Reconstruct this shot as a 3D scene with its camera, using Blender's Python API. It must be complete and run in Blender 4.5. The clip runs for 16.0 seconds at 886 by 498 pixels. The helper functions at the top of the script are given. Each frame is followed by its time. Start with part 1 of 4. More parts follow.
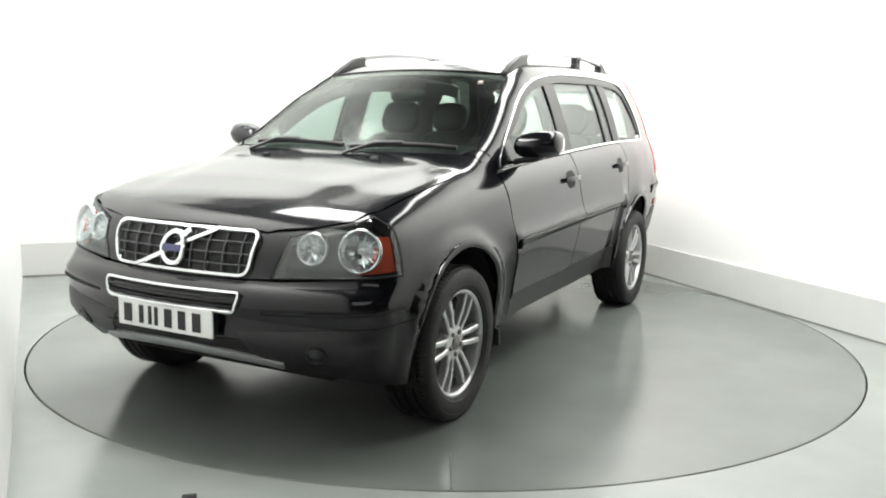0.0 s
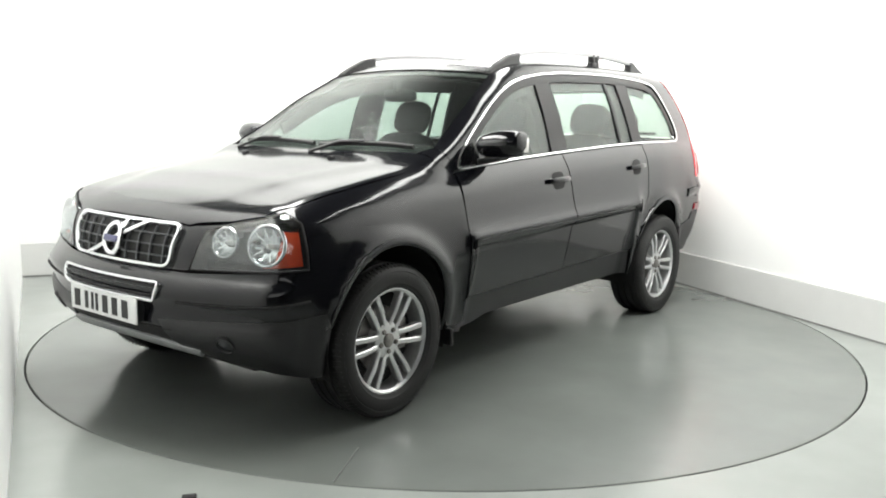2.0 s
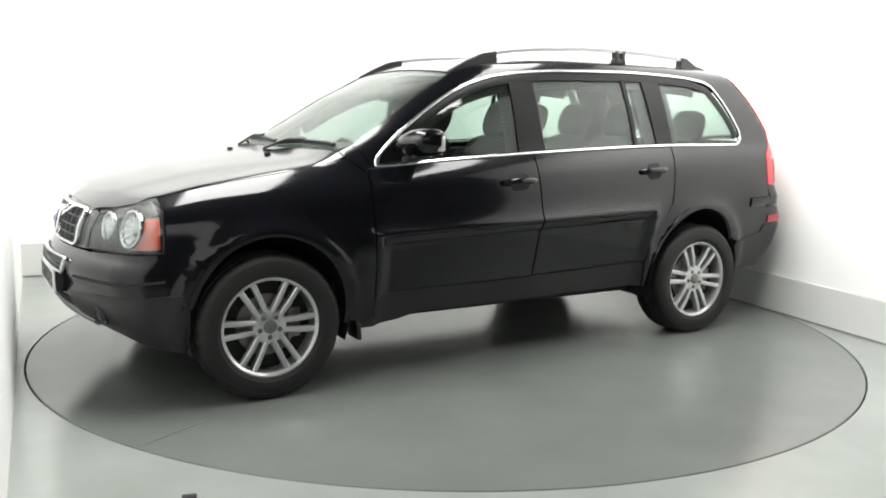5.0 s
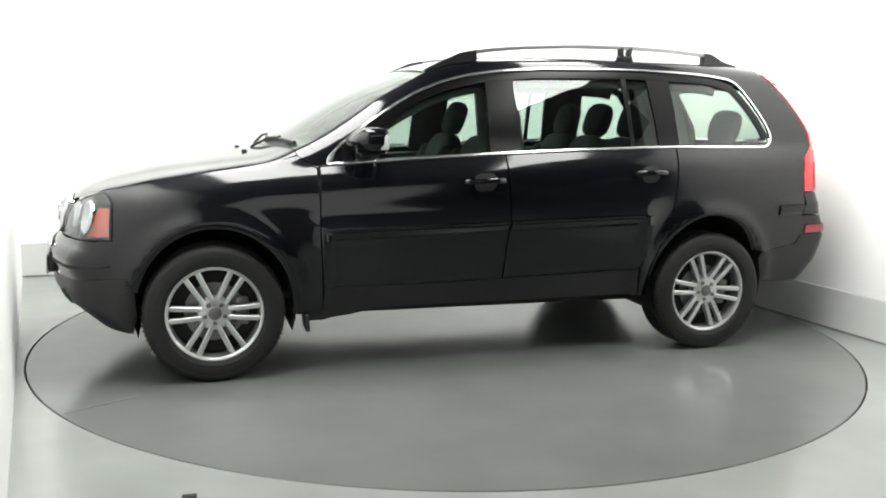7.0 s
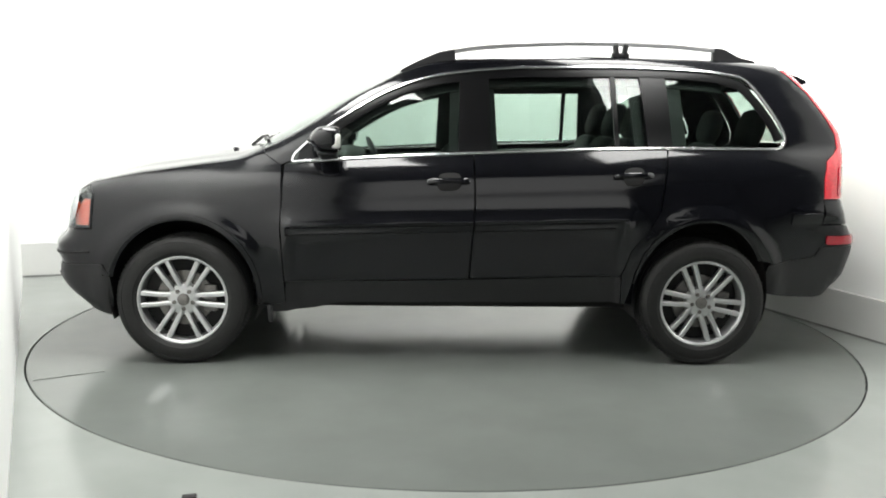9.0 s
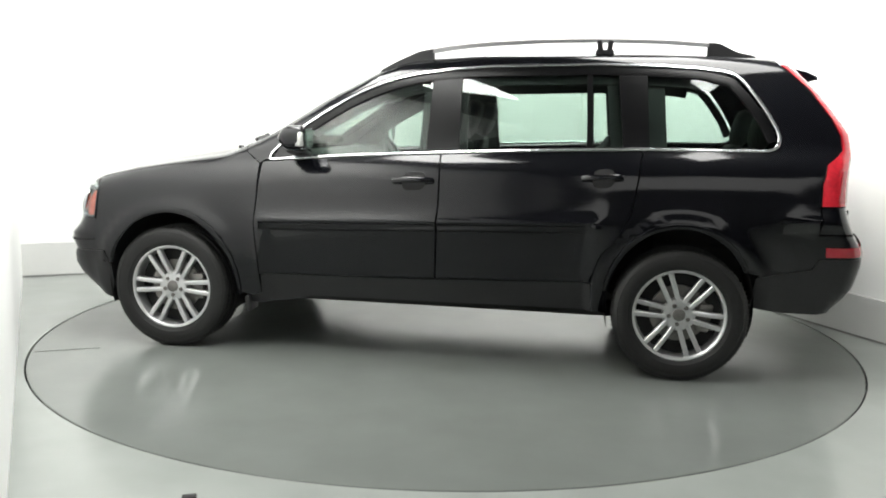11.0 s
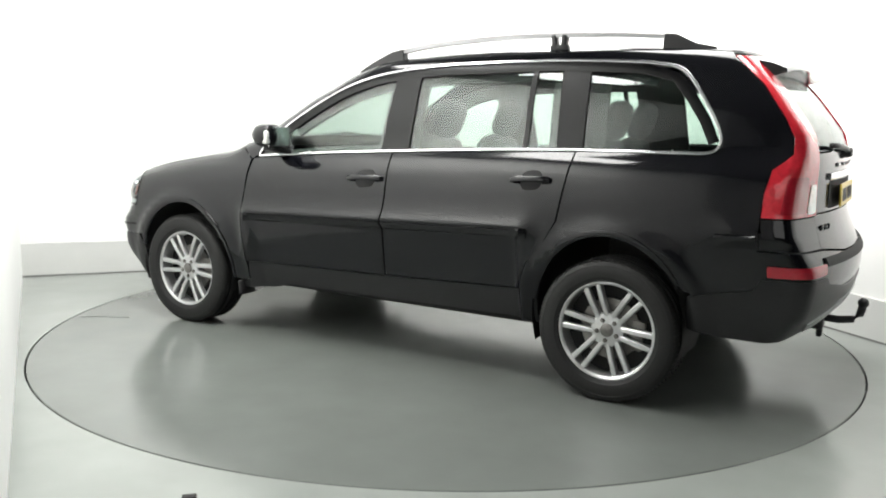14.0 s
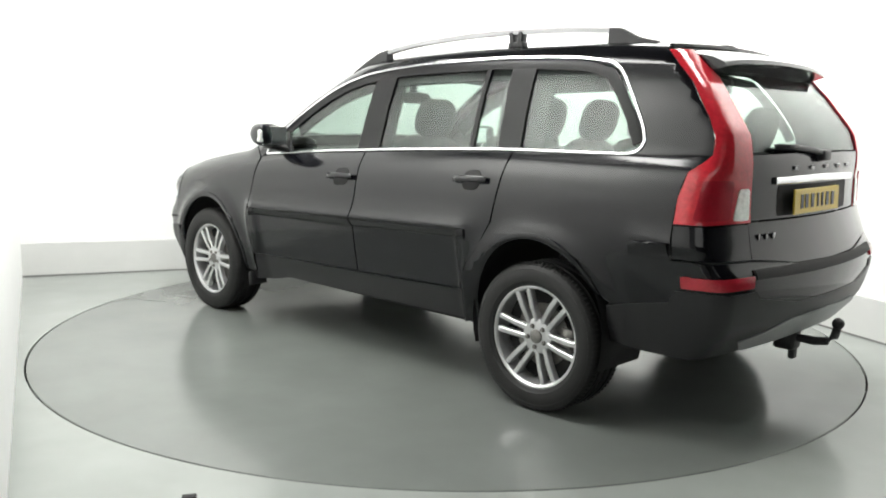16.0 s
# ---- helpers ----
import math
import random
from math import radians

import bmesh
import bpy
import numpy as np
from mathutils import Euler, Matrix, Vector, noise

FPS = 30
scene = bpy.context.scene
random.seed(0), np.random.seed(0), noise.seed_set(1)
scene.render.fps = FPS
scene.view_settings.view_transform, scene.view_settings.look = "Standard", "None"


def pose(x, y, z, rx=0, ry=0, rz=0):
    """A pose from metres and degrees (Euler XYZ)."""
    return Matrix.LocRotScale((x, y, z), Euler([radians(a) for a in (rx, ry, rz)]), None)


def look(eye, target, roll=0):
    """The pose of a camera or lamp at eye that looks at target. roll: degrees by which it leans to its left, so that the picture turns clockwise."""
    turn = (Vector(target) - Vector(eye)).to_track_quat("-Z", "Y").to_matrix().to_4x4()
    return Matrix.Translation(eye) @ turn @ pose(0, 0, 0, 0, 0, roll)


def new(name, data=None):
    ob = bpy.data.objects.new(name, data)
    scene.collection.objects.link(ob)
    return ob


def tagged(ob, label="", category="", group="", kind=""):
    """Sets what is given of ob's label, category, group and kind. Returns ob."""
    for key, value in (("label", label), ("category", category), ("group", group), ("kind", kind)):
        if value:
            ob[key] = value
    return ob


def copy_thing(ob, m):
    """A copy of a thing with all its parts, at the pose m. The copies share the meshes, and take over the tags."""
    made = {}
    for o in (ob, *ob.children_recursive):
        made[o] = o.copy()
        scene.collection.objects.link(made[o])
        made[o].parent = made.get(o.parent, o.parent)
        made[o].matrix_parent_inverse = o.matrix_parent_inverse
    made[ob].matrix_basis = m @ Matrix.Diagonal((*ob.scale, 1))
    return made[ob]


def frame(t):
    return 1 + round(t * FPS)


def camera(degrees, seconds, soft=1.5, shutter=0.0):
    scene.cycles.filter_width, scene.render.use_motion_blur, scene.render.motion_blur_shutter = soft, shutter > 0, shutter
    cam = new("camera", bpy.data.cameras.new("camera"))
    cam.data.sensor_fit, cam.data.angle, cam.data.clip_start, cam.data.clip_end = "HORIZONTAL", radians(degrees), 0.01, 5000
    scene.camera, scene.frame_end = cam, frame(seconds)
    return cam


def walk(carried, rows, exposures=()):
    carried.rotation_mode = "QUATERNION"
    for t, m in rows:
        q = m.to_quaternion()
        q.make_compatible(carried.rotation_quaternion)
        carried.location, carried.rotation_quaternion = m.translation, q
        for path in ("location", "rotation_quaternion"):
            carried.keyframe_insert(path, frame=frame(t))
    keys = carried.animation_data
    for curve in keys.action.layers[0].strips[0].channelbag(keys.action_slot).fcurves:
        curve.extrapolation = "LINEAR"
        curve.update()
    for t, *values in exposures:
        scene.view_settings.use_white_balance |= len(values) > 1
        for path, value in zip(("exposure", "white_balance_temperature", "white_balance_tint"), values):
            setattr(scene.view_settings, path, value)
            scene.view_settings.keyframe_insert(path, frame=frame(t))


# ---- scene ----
# ---- camera and its walk ----
cam = camera(55.13, 16.0, soft=1.9)
STAND = look((0, -5.396, 1.347), (-0.0257, -0.4548, 0.5847), 1.10)
walk(cam, [(0, STAND), (16, STAND)])

# the turntable's turn in degrees, second by second
TURN = [(0, 27.43), (0.5, 28.99), (1, 31.25), (1.5, 34.27), (2, 37.77), (2.5, 41.23), (3, 44.75), (3.5, 48.26), (4, 51.76), (5.25, 60.5), (6.5, 69.19), (7, 72.66), (7.5, 76.15), (8, 79.62), (8.5, 83.02), (9, 86.4), (10.25, 94.8), (11.5, 103.21), (12, 106.56), (12.5, 109.95), (13, 113.36), (13.5, 116.85), (14, 120.37), (14.5, 123.89), (15, 127.3), (15.5, 130.7), (16, 134.1)]
CAR_X, CAR_Y = 0.0485, -0.0763

# ---- light: unseen soft boxes added under the ceiling ----
world = bpy.data.worlds.new("world")
scene.world = world
world.use_nodes = True
world.node_tree.nodes["Background"].inputs[0].default_value = (0.9, 0.95, 1, 1)
world.node_tree.nodes["Background"].inputs[1].default_value = 0.02
# added lamps: three wall washers, then a fill; eye, target, length, depth, watts
UNSEEN_LAMPS = [((-0.72, 1.48, 3.52), (-1.07, 2.35, 2.5), 4.4, 0.7, 105), ((1.13, 0.04, 3.08), (2.45, 0.57, 1.45), 4.0, 1.4, 230), ((-1.00, -1.15, 3.20), (-2.02, -1.62, 1.9), 2.3, 1.3, 170), ((1.6, -7.6, 3.4), (1.6, -6.8, 0.0), 4.2, 2.4, 38)]
for eye, target, lw, ld, watts in UNSEEN_LAMPS:
    lamp = new("unseen_light", bpy.data.lights.new("unseen_light", "AREA"))
    lamp.data.shape, lamp.data.size, lamp.data.size_y = "RECTANGLE", lw, ld
    lamp.data.energy, lamp.data.color = watts, (1.0, 1.0, 0.97)
    lamp.matrix_world = look(eye, target)
scene.view_settings.exposure = 0.0


# ---- materials ----
def material(name, color=(0.5, 0.5, 0.5), rough=0.5, metal=0.0, coat=0.0, spec=0.5, vary=0.0, grain=40.0, bump=0.0, rough_vary=0.0, trans=0.0):
    m = bpy.data.materials.new(name)
    m.use_nodes = True
    t = m.node_tree
    b = t.nodes["Principled BSDF"]
    b.inputs["Base Color"].default_value = (*color, 1)
    b.inputs["Roughness"].default_value = rough
    b.inputs["Metallic"].default_value = metal
    b.inputs["Coat Weight"].default_value = coat
    b.inputs["Coat Roughness"].default_value = 0.1
    b.inputs["Specular IOR Level"].default_value = spec
    b.inputs["Transmission Weight"].default_value = trans
    if vary or bump or rough_vary:
        co = t.nodes.new("ShaderNodeTexCoord")
        n1, n2 = t.nodes.new("ShaderNodeTexNoise"), t.nodes.new("ShaderNodeTexNoise")
        for n, s in ((n1, grain), (n2, grain * 0.09)):
            n.inputs["Scale"].default_value = s
            n.inputs["Detail"].default_value = 5
            t.links.new(co.outputs["Object"], n.inputs["Vector"])
        mid = t.nodes.new("ShaderNodeMath")
        mid.operation = "ADD"
        t.links.new(n1.outputs["Fac"], mid.inputs[0])
        t.links.new(n2.outputs["Fac"], mid.inputs[1])
        if vary:
            r = t.nodes.new("ShaderNodeMapRange")
            r.inputs["From Min"].default_value, r.inputs["From Max"].default_value = 0.6, 1.4
            r.inputs["To Min"].default_value, r.inputs["To Max"].default_value = 1 - vary, 1 + vary
            t.links.new(mid.outputs[0], r.inputs["Value"])
            x = t.nodes.new("ShaderNodeVectorMath")
            x.operation = "SCALE"
            x.inputs[0].default_value = color
            t.links.new(r.outputs[0], x.inputs["Scale"])
            t.links.new(x.outputs[0], b.inputs["Base Color"])
        if rough_vary:
            r = t.nodes.new("ShaderNodeMapRange")
            r.inputs["From Min"].default_value, r.inputs["From Max"].default_value = 0.6, 1.4
            r.inputs["To Min"].default_value, r.inputs["To Max"].default_value = rough - rough_vary, rough + rough_vary
            t.links.new(mid.outputs[0], r.inputs["Value"])
            t.links.new(r.outputs[0], b.inputs["Roughness"])
        if bump:
            p = t.nodes.new("ShaderNodeBump")
            p.inputs["Strength"].default_value, p.inputs["Distance"].default_value = 0.5, bump
            t.links.new(mid.outputs[0], p.inputs["Height"])
            t.links.new(p.outputs[0], b.inputs["Normal"])
    return m


def pane_material(name, tint, gloss=0.018, rough=0.02):
    """Clear tinted glass: what lies behind shows straight through, with a gloss that grows at a slant."""
    m = bpy.data.materials.new(name)
    m.use_nodes = True
    t = m.node_tree
    t.nodes.remove(t.nodes["Principled BSDF"])
    out = t.nodes["Material Output"]
    clear, gl, mix = t.nodes.new("ShaderNodeBsdfTransparent"), t.nodes.new("ShaderNodeBsdfGlossy"), t.nodes.new("ShaderNodeMixShader")
    clear.inputs[0].default_value = (*tint, 1)
    gl.inputs["Roughness"].default_value = rough
    gl.inputs["Color"].default_value = (1, 1, 1, 1)
    w, p, r = t.nodes.new("ShaderNodeLayerWeight"), t.nodes.new("ShaderNodeMath"), t.nodes.new("ShaderNodeMath")
    w.inputs["Blend"].default_value = 0.5
    p.operation, p.inputs[1].default_value = "POWER", 5.0
    r.operation, r.inputs[1].default_value, r.inputs[2].default_value = "MULTIPLY_ADD", 0.5, gloss
    t.links.new(w.outputs["Facing"], p.inputs[0])
    t.links.new(p.outputs[0], r.inputs[0])
    t.links.new(r.outputs[0], mix.inputs[0])
    t.links.new(clear.outputs[0], mix.inputs[1])
    t.links.new(gl.outputs[0], mix.inputs[2])
    t.links.new(mix.outputs[0], out.inputs["Surface"])
    return m


PAINT = material("black_car_paint", (0.0039, 0.0042, 0.0059), 0.35, 0.0, 1.0, spec=0.02, vary=0.08, grain=400)
GLOSS = material("gloss_black_trim", (0.005, 0.005, 0.006), 0.14, spec=0.4, vary=0.1, grain=300)
BLACKOUT = material("black_window_edging", (0.003, 0.003, 0.0035), 0.3, spec=0.25, vary=0.1, grain=200)
SATIN = material("satin_black_plastic", (0.011, 0.011, 0.012), 0.42, vary=0.2, grain=160, bump=0.0006)
CLAD = material("dark_grey_cladding", (0.012, 0.012, 0.0132), 0.38, vary=0.2, grain=120, bump=0.0005)
# near-black; on cups, grooves and openings it stands in for shade
DARK = material("dark_recess", (0.006, 0.006, 0.006), 0.7, vary=0.3, grain=60)
RUBBER = material("tyre_rubber", (0.0075, 0.0075, 0.0075), 0.6, vary=0.3, grain=70, bump=0.0012)
CHROME = material("bright_chrome", (0.85, 0.86, 0.87), 0.2, 1.0, vary=0.05, grain=40)
SILVER = material("silver_alloy", (0.62, 0.625, 0.63), 0.28, 0.75, vary=0.08, grain=80)
RAIL = material("anodised_rail", (0.33, 0.33, 0.335), 0.4, 0.6, vary=0.05, grain=90)
STEEL = material("dull_steel", (0.25, 0.24, 0.23), 0.45, 1.0, vary=0.25, grain=60)
SKID = material("silver_skid_plate", (0.34, 0.35, 0.35), 0.4, 0.6, vary=0.1, grain=90)
PANE = pane_material("green_tinted_glass", (0.75, 0.81, 0.78), 0.042)
# rough gloss on the windscreen blurs lamp reflections into a soft veil
SCREEN = pane_material("veiled_windscreen_glass", (0.75, 0.81, 0.78), 0.03, 0.28)
LENS = pane_material("clear_lens", (0.93, 0.95, 0.95), 0.06)
RED = material("red_lamp_plastic", (0.56, 0.022, 0.036), 0.14, 0.0, 0.7, vary=0.25, grain=55)
DEEPRED = material("dark_red_reflector", (0.40, 0.010, 0.025), 0.2, 0.0, 0.8, vary=0.2, grain=120)
CLEARLAMP = material("frosted_clear_lamp", (0.8, 0.8, 0.77), 0.25, 0.3, 1.0, vary=0.4, grain=60)
AMBER = material("amber_lamp_plastic", (0.62, 0.075, 0.03), 0.2, 0.0, 1.0, vary=0.2, grain=70)
HOUSING = material("grey_lamp_housing", (0.045, 0.047, 0.05), 0.25, 0.3, vary=0.2, grain=60)
FABRIC = material("charcoal_upholstery", (0.025, 0.025, 0.027), 0.75, vary=0.25, grain=140, bump=0.001)
DASH = material("dark_dashboard_plastic", (0.02, 0.02, 0.021), 0.55, vary=0.2, grain=150, bump=0.0008)
LINING = material("grey_headlining", (0.30, 0.30, 0.29), 0.9, vary=0.1, grain=150)
PLATE_W = material("white_plate", (0.84, 0.85, 0.84), 0.35, vary=0.04, grain=60)
PLATE_Y = material("yellow_plate", (0.72, 0.52, 0.05), 0.35, vary=0.05, grain=60)
INK = material("black_plate_ink", (0.02, 0.02, 0.02), 0.4, vary=0.1, grain=60)
BADGE = material("blue_badge_enamel", (0.06, 0.06, 0.16), 0.35, 0.0, 0.6, vary=0.15, grain=90)
WALL = material("white_matt_wall_paint", (0.86, 0.865, 0.85), 0.85, vary=0.02, grain=3, bump=0.001)
# plinth colour, darker than the wall above it
BAND = material("pale_grey_plinth", (0.64, 0.645, 0.63), 0.55, vary=0.05, grain=6, bump=0.001)
FLOOR = material("grey_epoxy_floor", (0.275, 0.294, 0.278), 0.16, vary=0.12, grain=2.5, rough_vary=0.06, bump=0.0004)
DISC = material("grey_turntable_coating", (0.160, 0.173, 0.162), 0.17, vary=0.12, grain=2.5, rough_vary=0.06, bump=0.0004)
SURROUND = material("dark_surround", (0.12, 0.12, 0.12), 0.9, vary=0.2, grain=4)
BOX = material("grey_metal_casing", (0.4, 0.4, 0.4), 0.5, 0.5, vary=0.1, grain=30)
CEIL = material("dark_unseen_ceiling", (0.13, 0.13, 0.128), 0.9, vary=0.1, grain=4)
LATTICE = material("grey_grille_lattice", (0.11, 0.115, 0.12), 0.35, 0.5, vary=0.1, grain=80)
SEAM = material("dark_deck_joint", (0.13, 0.135, 0.13), 0.5, vary=0.2, grain=30)
FOOT_SHADE = material("grey_foot_shade", (0.2, 0.2, 0.195), 0.6, vary=0.15, grain=12)
REFLECTOR = material("bright_lamp_reflector", (0.55, 0.56, 0.57), 0.08, 1.0, vary=0.1, grain=70)


# ---- building blocks ----
def part(name, bm, mat, parent=None, label="", smooth=True, normals=None):
    me = bpy.data.meshes.new(name)
    bm.to_mesh(me)
    bm.free()
    me.materials.append(mat)
    me.polygons.foreach_set("use_smooth", [smooth] * len(me.polygons))
    ob = new(name, me)
    if parent is not None:
        ob.parent = parent
    return tagged(ob, label)


def soften(ob, degrees=32):
    ob.data.set_sharp_from_angle(angle=radians(degrees))
    return ob


def box(bm, sx, sy, sz, m=Matrix(), bevel=0.0, seg=2):
    b2 = bmesh.new()
    bmesh.ops.create_cube(b2, size=1, matrix=Matrix.Diagonal((sx, sy, sz, 1)))
    if bevel:
        bmesh.ops.bevel(b2, geom=b2.edges[:], offset=bevel, segments=seg, affect="EDGES", profile=0.5)
    bmesh.ops.transform(b2, matrix=m, verts=b2.verts)
    merge(bm, b2)


def merge(bm, other):
    me = bpy.data.meshes.new("tmp")
    other.to_mesh(me)
    other.free()
    bm.from_mesh(me)
    bpy.data.meshes.remove(me)


def lathe(bm, profile, m=Matrix(), n=48, closed=False):
    """Turns (radius, along) points about the local z axis."""
    rings = []
    for r, a in profile:
        rings.append([bm.verts.new(m @ Vector((r * math.cos(2 * math.pi * i / n), r * math.sin(2 * math.pi * i / n), a))) for i in range(n)])
    for k in range(len(rings) - (0 if closed else 1)):
        p, q = rings[k], rings[(k + 1) % len(rings)]
        for i in range(n):
            bm.faces.new((p[i], p[(i + 1) % n], q[(i + 1) % n], q[i]))
    return rings


def cap(bm, ring, flip=False):
    bm.faces.new(ring[::-1] if flip else ring)


def sweep(bm, pts, ups, w, h, closed=False, round_=False):
    """A bar along pts; ups points out of the surface; w across, h outward."""
    P, U = [Vector(p) for p in pts], [Vector(u).normalized() for u in ups]
    n = len(P)
    shape = [(math.cos(a) * w / 2, math.sin(a) * h / 2) for a in [2 * math.pi * k / 8 for k in range(8)]] if round_ else [(-w / 2, -h / 2), (w / 2, -h / 2), (w / 2, h * 0.3), (w * 0.3, h / 2), (-w * 0.3, h / 2), (-w / 2, h * 0.3)]
    rings = []
    for i in range(n):
        a, b = (P[i - 1], P[(i + 1) % n]) if closed else (P[max(i - 1, 0)], P[min(i + 1, n - 1)])
        d = (b - a).normalized()
        s = d.cross(U[i]).normalized()
        u = s.cross(d)
        rings.append([bm.verts.new(P[i] + s * x + u * y) for x, y in shape])
    m = len(shape)
    for i in range(n if closed else n - 1):
        p, q = rings[i], rings[(i + 1) % n]
        for k in range(m):
            bm.faces.new((p[k], q[k], q[(k + 1) % m], p[(k + 1) % m]))
    if not closed:
        bm.faces.new(rings[0])
        bm.faces.new(rings[-1][::-1])


def rounded(poly, r, n=4):
    """A polygon with its corners rounded off; r may be one radius or one a corner."""
    out = []
    k = len(poly)
    for i in range(k):
        p, a, b = Vector(poly[i]), Vector(poly[i - 1]), Vector(poly[(i + 1) % k])
        c = r[i] if isinstance(r, (list, tuple)) else r
        ca, cb = min(c, (a - p).length * 0.48), min(c, (b - p).length * 0.48)
        if c < 1e-5:
            out.append(tuple(p))
            continue
        pa, pb = p + (a - p).normalized() * ca, p + (b - p).normalized() * cb
        for j in range(n + 1):
            t = j / n
            out.append(tuple(pa * (1 - t) ** 2 + p * 2 * t * (1 - t) + pb * t * t))
    return out


def dense(poly, step=0.03, closed=True):
    out = []
    for i in range(len(poly) if closed else len(poly) - 1):
        a, b = np.array(poly[i]), np.array(poly[(i + 1) % len(poly)])
        k = max(1, int(np.ceil(np.linalg.norm(b - a) / step)))
        out += [tuple(a + (b - a) * j / k) for j in range(k)]
    if not closed:
        out.append(tuple(poly[-1]))
    return out


# ---- the car's outer skin ----
def curve(pts, s=0.04):
    """A smooth curve through points (v, w) in rising v."""
    v = np.arange(pts[0][0] - 0.6, pts[-1][0] + 0.6, 0.004)
    a, b = [p[0] for p in pts], [p[1] for p in pts]
    w = np.interp(v, a, b)
    w = np.where(v < a[0], b[0] + (v - a[0]) * (b[1] - b[0]) / (a[1] - a[0]), w)
    w = np.where(v > a[-1], b[-1] + (v - a[-1]) * (b[-1] - b[-2]) / (a[-1] - a[-2]), w)
    k = np.exp(-0.5 * (np.arange(-3 * s, 3 * s + 0.001, 0.004) / s) ** 2)
    n = len(k) // 2
    w = np.convolve(np.pad(w, n, mode="edge"), k / k.sum(), mode="same")[n:-n]
    return lambda q: np.interp(q, v, w)


BELT = curve([(-2.4, 1.215), (-1.8, 1.21), (-0.94, 1.195), (-0.32, 1.17), (0.29, 1.14), (0.59, 1.12), (0.83, 1.10), (1.2, 1.06), (2.0, 0.955), (2.3, 0.91)], 0.08)
WIDE = curve([(-0.92, 0.835), (-0.82, 0.862), (-0.72, 0.886), (-0.62, 0.908), (-0.50, 0.931), (-0.425, 0.944), (-0.375, 0.9465), (-0.30, 0.941), (-0.2, 0.929), (-0.11, 0.909), (-0.04, 0.875), (0.0, 0.842), (0.06, 0.825), (0.2, 0.783), (0.3, 0.745), (0.4, 0.702), (0.5, 0.652), (0.56, 0.61)], 0.018)
PLAN = curve([(-2.5, 0.90), (-2.2, 0.935), (-1.9, 0.97), (-1.5, 0.995), (-1.0, 1.0), (0.9, 1.0), (1.5, 0.998), (1.8, 0.985), (2.05, 0.95), (2.3, 0.90)], 0.08)
LINE = curve([(-2.5, 1.58), (-2.1, 1.68), (-1.9, 1.705), (-1.7, 1.718), (-1.4, 1.728), (-1.0, 1.730), (-0.65, 1.728), (-0.3, 1.716), (0.0, 1.695), (0.14, 1.676), (0.34, 1.615), (0.62, 1.482), (0.86, 1.335), (1.12, 1.172), (1.18, 1.155), (1.4, 1.122), (1.7, 1.072), (1.95, 1.012), (2.1, 0.952), (2.3, 0.84)], 0.025)
NOSE = curve([(0.1, 1.93), (0.21, 2.03), (0.30, 2.12), (0.39, 2.225), (0.46, 2.268), (0.49, 2.272), (0.505, 2.258), (0.56, 2.258), (0.575, 2.280), (0.6, 2.287), (0.655, 2.277), (0.69, 2.215), (0.8, 2.205), (0.88, 2.18), (1.0, 2.12)], 0.014)
TAIL = curve([(0.1, -2.10), (0.3, -2.22), (0.41, -2.31), (0.5, -2.39), (0.64, -2.425), (0.72, -2.425), (0.78, -2.388), (0.84, -2.362), (0.95, -2.327), (1.15, -2.325), (1.22, -2.312), (1.31, -2.278), (1.49, -2.14), (1.65, -1.985), (1.8, -1.84)], 0.018)


def smax(a, b, k):
    h = np.maximum(k - abs(a - b), 0) / k
    return np.maximum(a, b) + h * h * k / 4


def side_y(x, z):
    y = WIDE(z - BELT(x)) * PLAN(x)
    for hx in (1.4285, -1.4285):
        r = np.hypot(x - hx, (z - 0.38) * (1.0 if hx > 0 else 0.97))
        y = y + 0.022 * np.exp(-((r - 0.43) / 0.05) ** 2) / (1 + np.exp((z - 0.95) / 0.03))
    # the flank flares out round the recessed lower doors, and again above the rear bumper's end
    q = z - (0.785 - 0.029 * (x - 0.3))
    w = abs(x + 0.05) - 0.93
    away = np.hypot(np.maximum(q, 0), np.maximum(w, 0))
    inner = np.minimum(np.maximum(-q, 0), np.maximum(-w, 0))
    y = y + 0.036 * np.where((q < 0) & (w < 0), np.exp(-(inner / 0.03) ** 2), np.exp(-away / 0.055)) - 0.012
    q = z - 0.865
    back = 1 / (1 + np.exp(np.clip((x + 1.93) / 0.03, -40, 40)))
    return y + 0.022 * back * np.where(q > 0, np.exp(-abs(q) / 0.05), np.exp(-(q / 0.03) ** 2))


def G(x, y, z):
    """Below nought inside the car's outer skin."""
    y = abs(y)
    ridge = np.interp(x, [1.05, 1.6, 2.1], [0.67, 0.52, 0.42])
    dome = 0.011 / (1 + np.exp(np.clip((y - ridge) / 0.03, -40, 40))) * np.clip((x - 1.0) / 0.15, 0, 1) * np.clip((2.2 - x) / 0.5, 0, 1) - 0.012 * np.clip((x - 1.0) / 0.15, 0, 1)
    bow = 0.20 * np.exp(-((x - 0.6) / 0.45) ** 4)
    top = LINE(x + bow * y * y) - 0.06 * y * y + dome
    slope = np.sqrt(1 + ((LINE(x + 0.01) - LINE(x - 0.01)) / 0.02) ** 2)
    g = smax((z - top) / slope, y - side_y(x, z), 0.075)
    g = smax(g, x - (NOSE(z) - 0.26 * y * y), 0.09)
    return smax(g, TAIL(z) + (0.17 - 0.07 * np.clip((z - 1.1) / 0.2, 0, 1)) * y * y - x, 0.06)


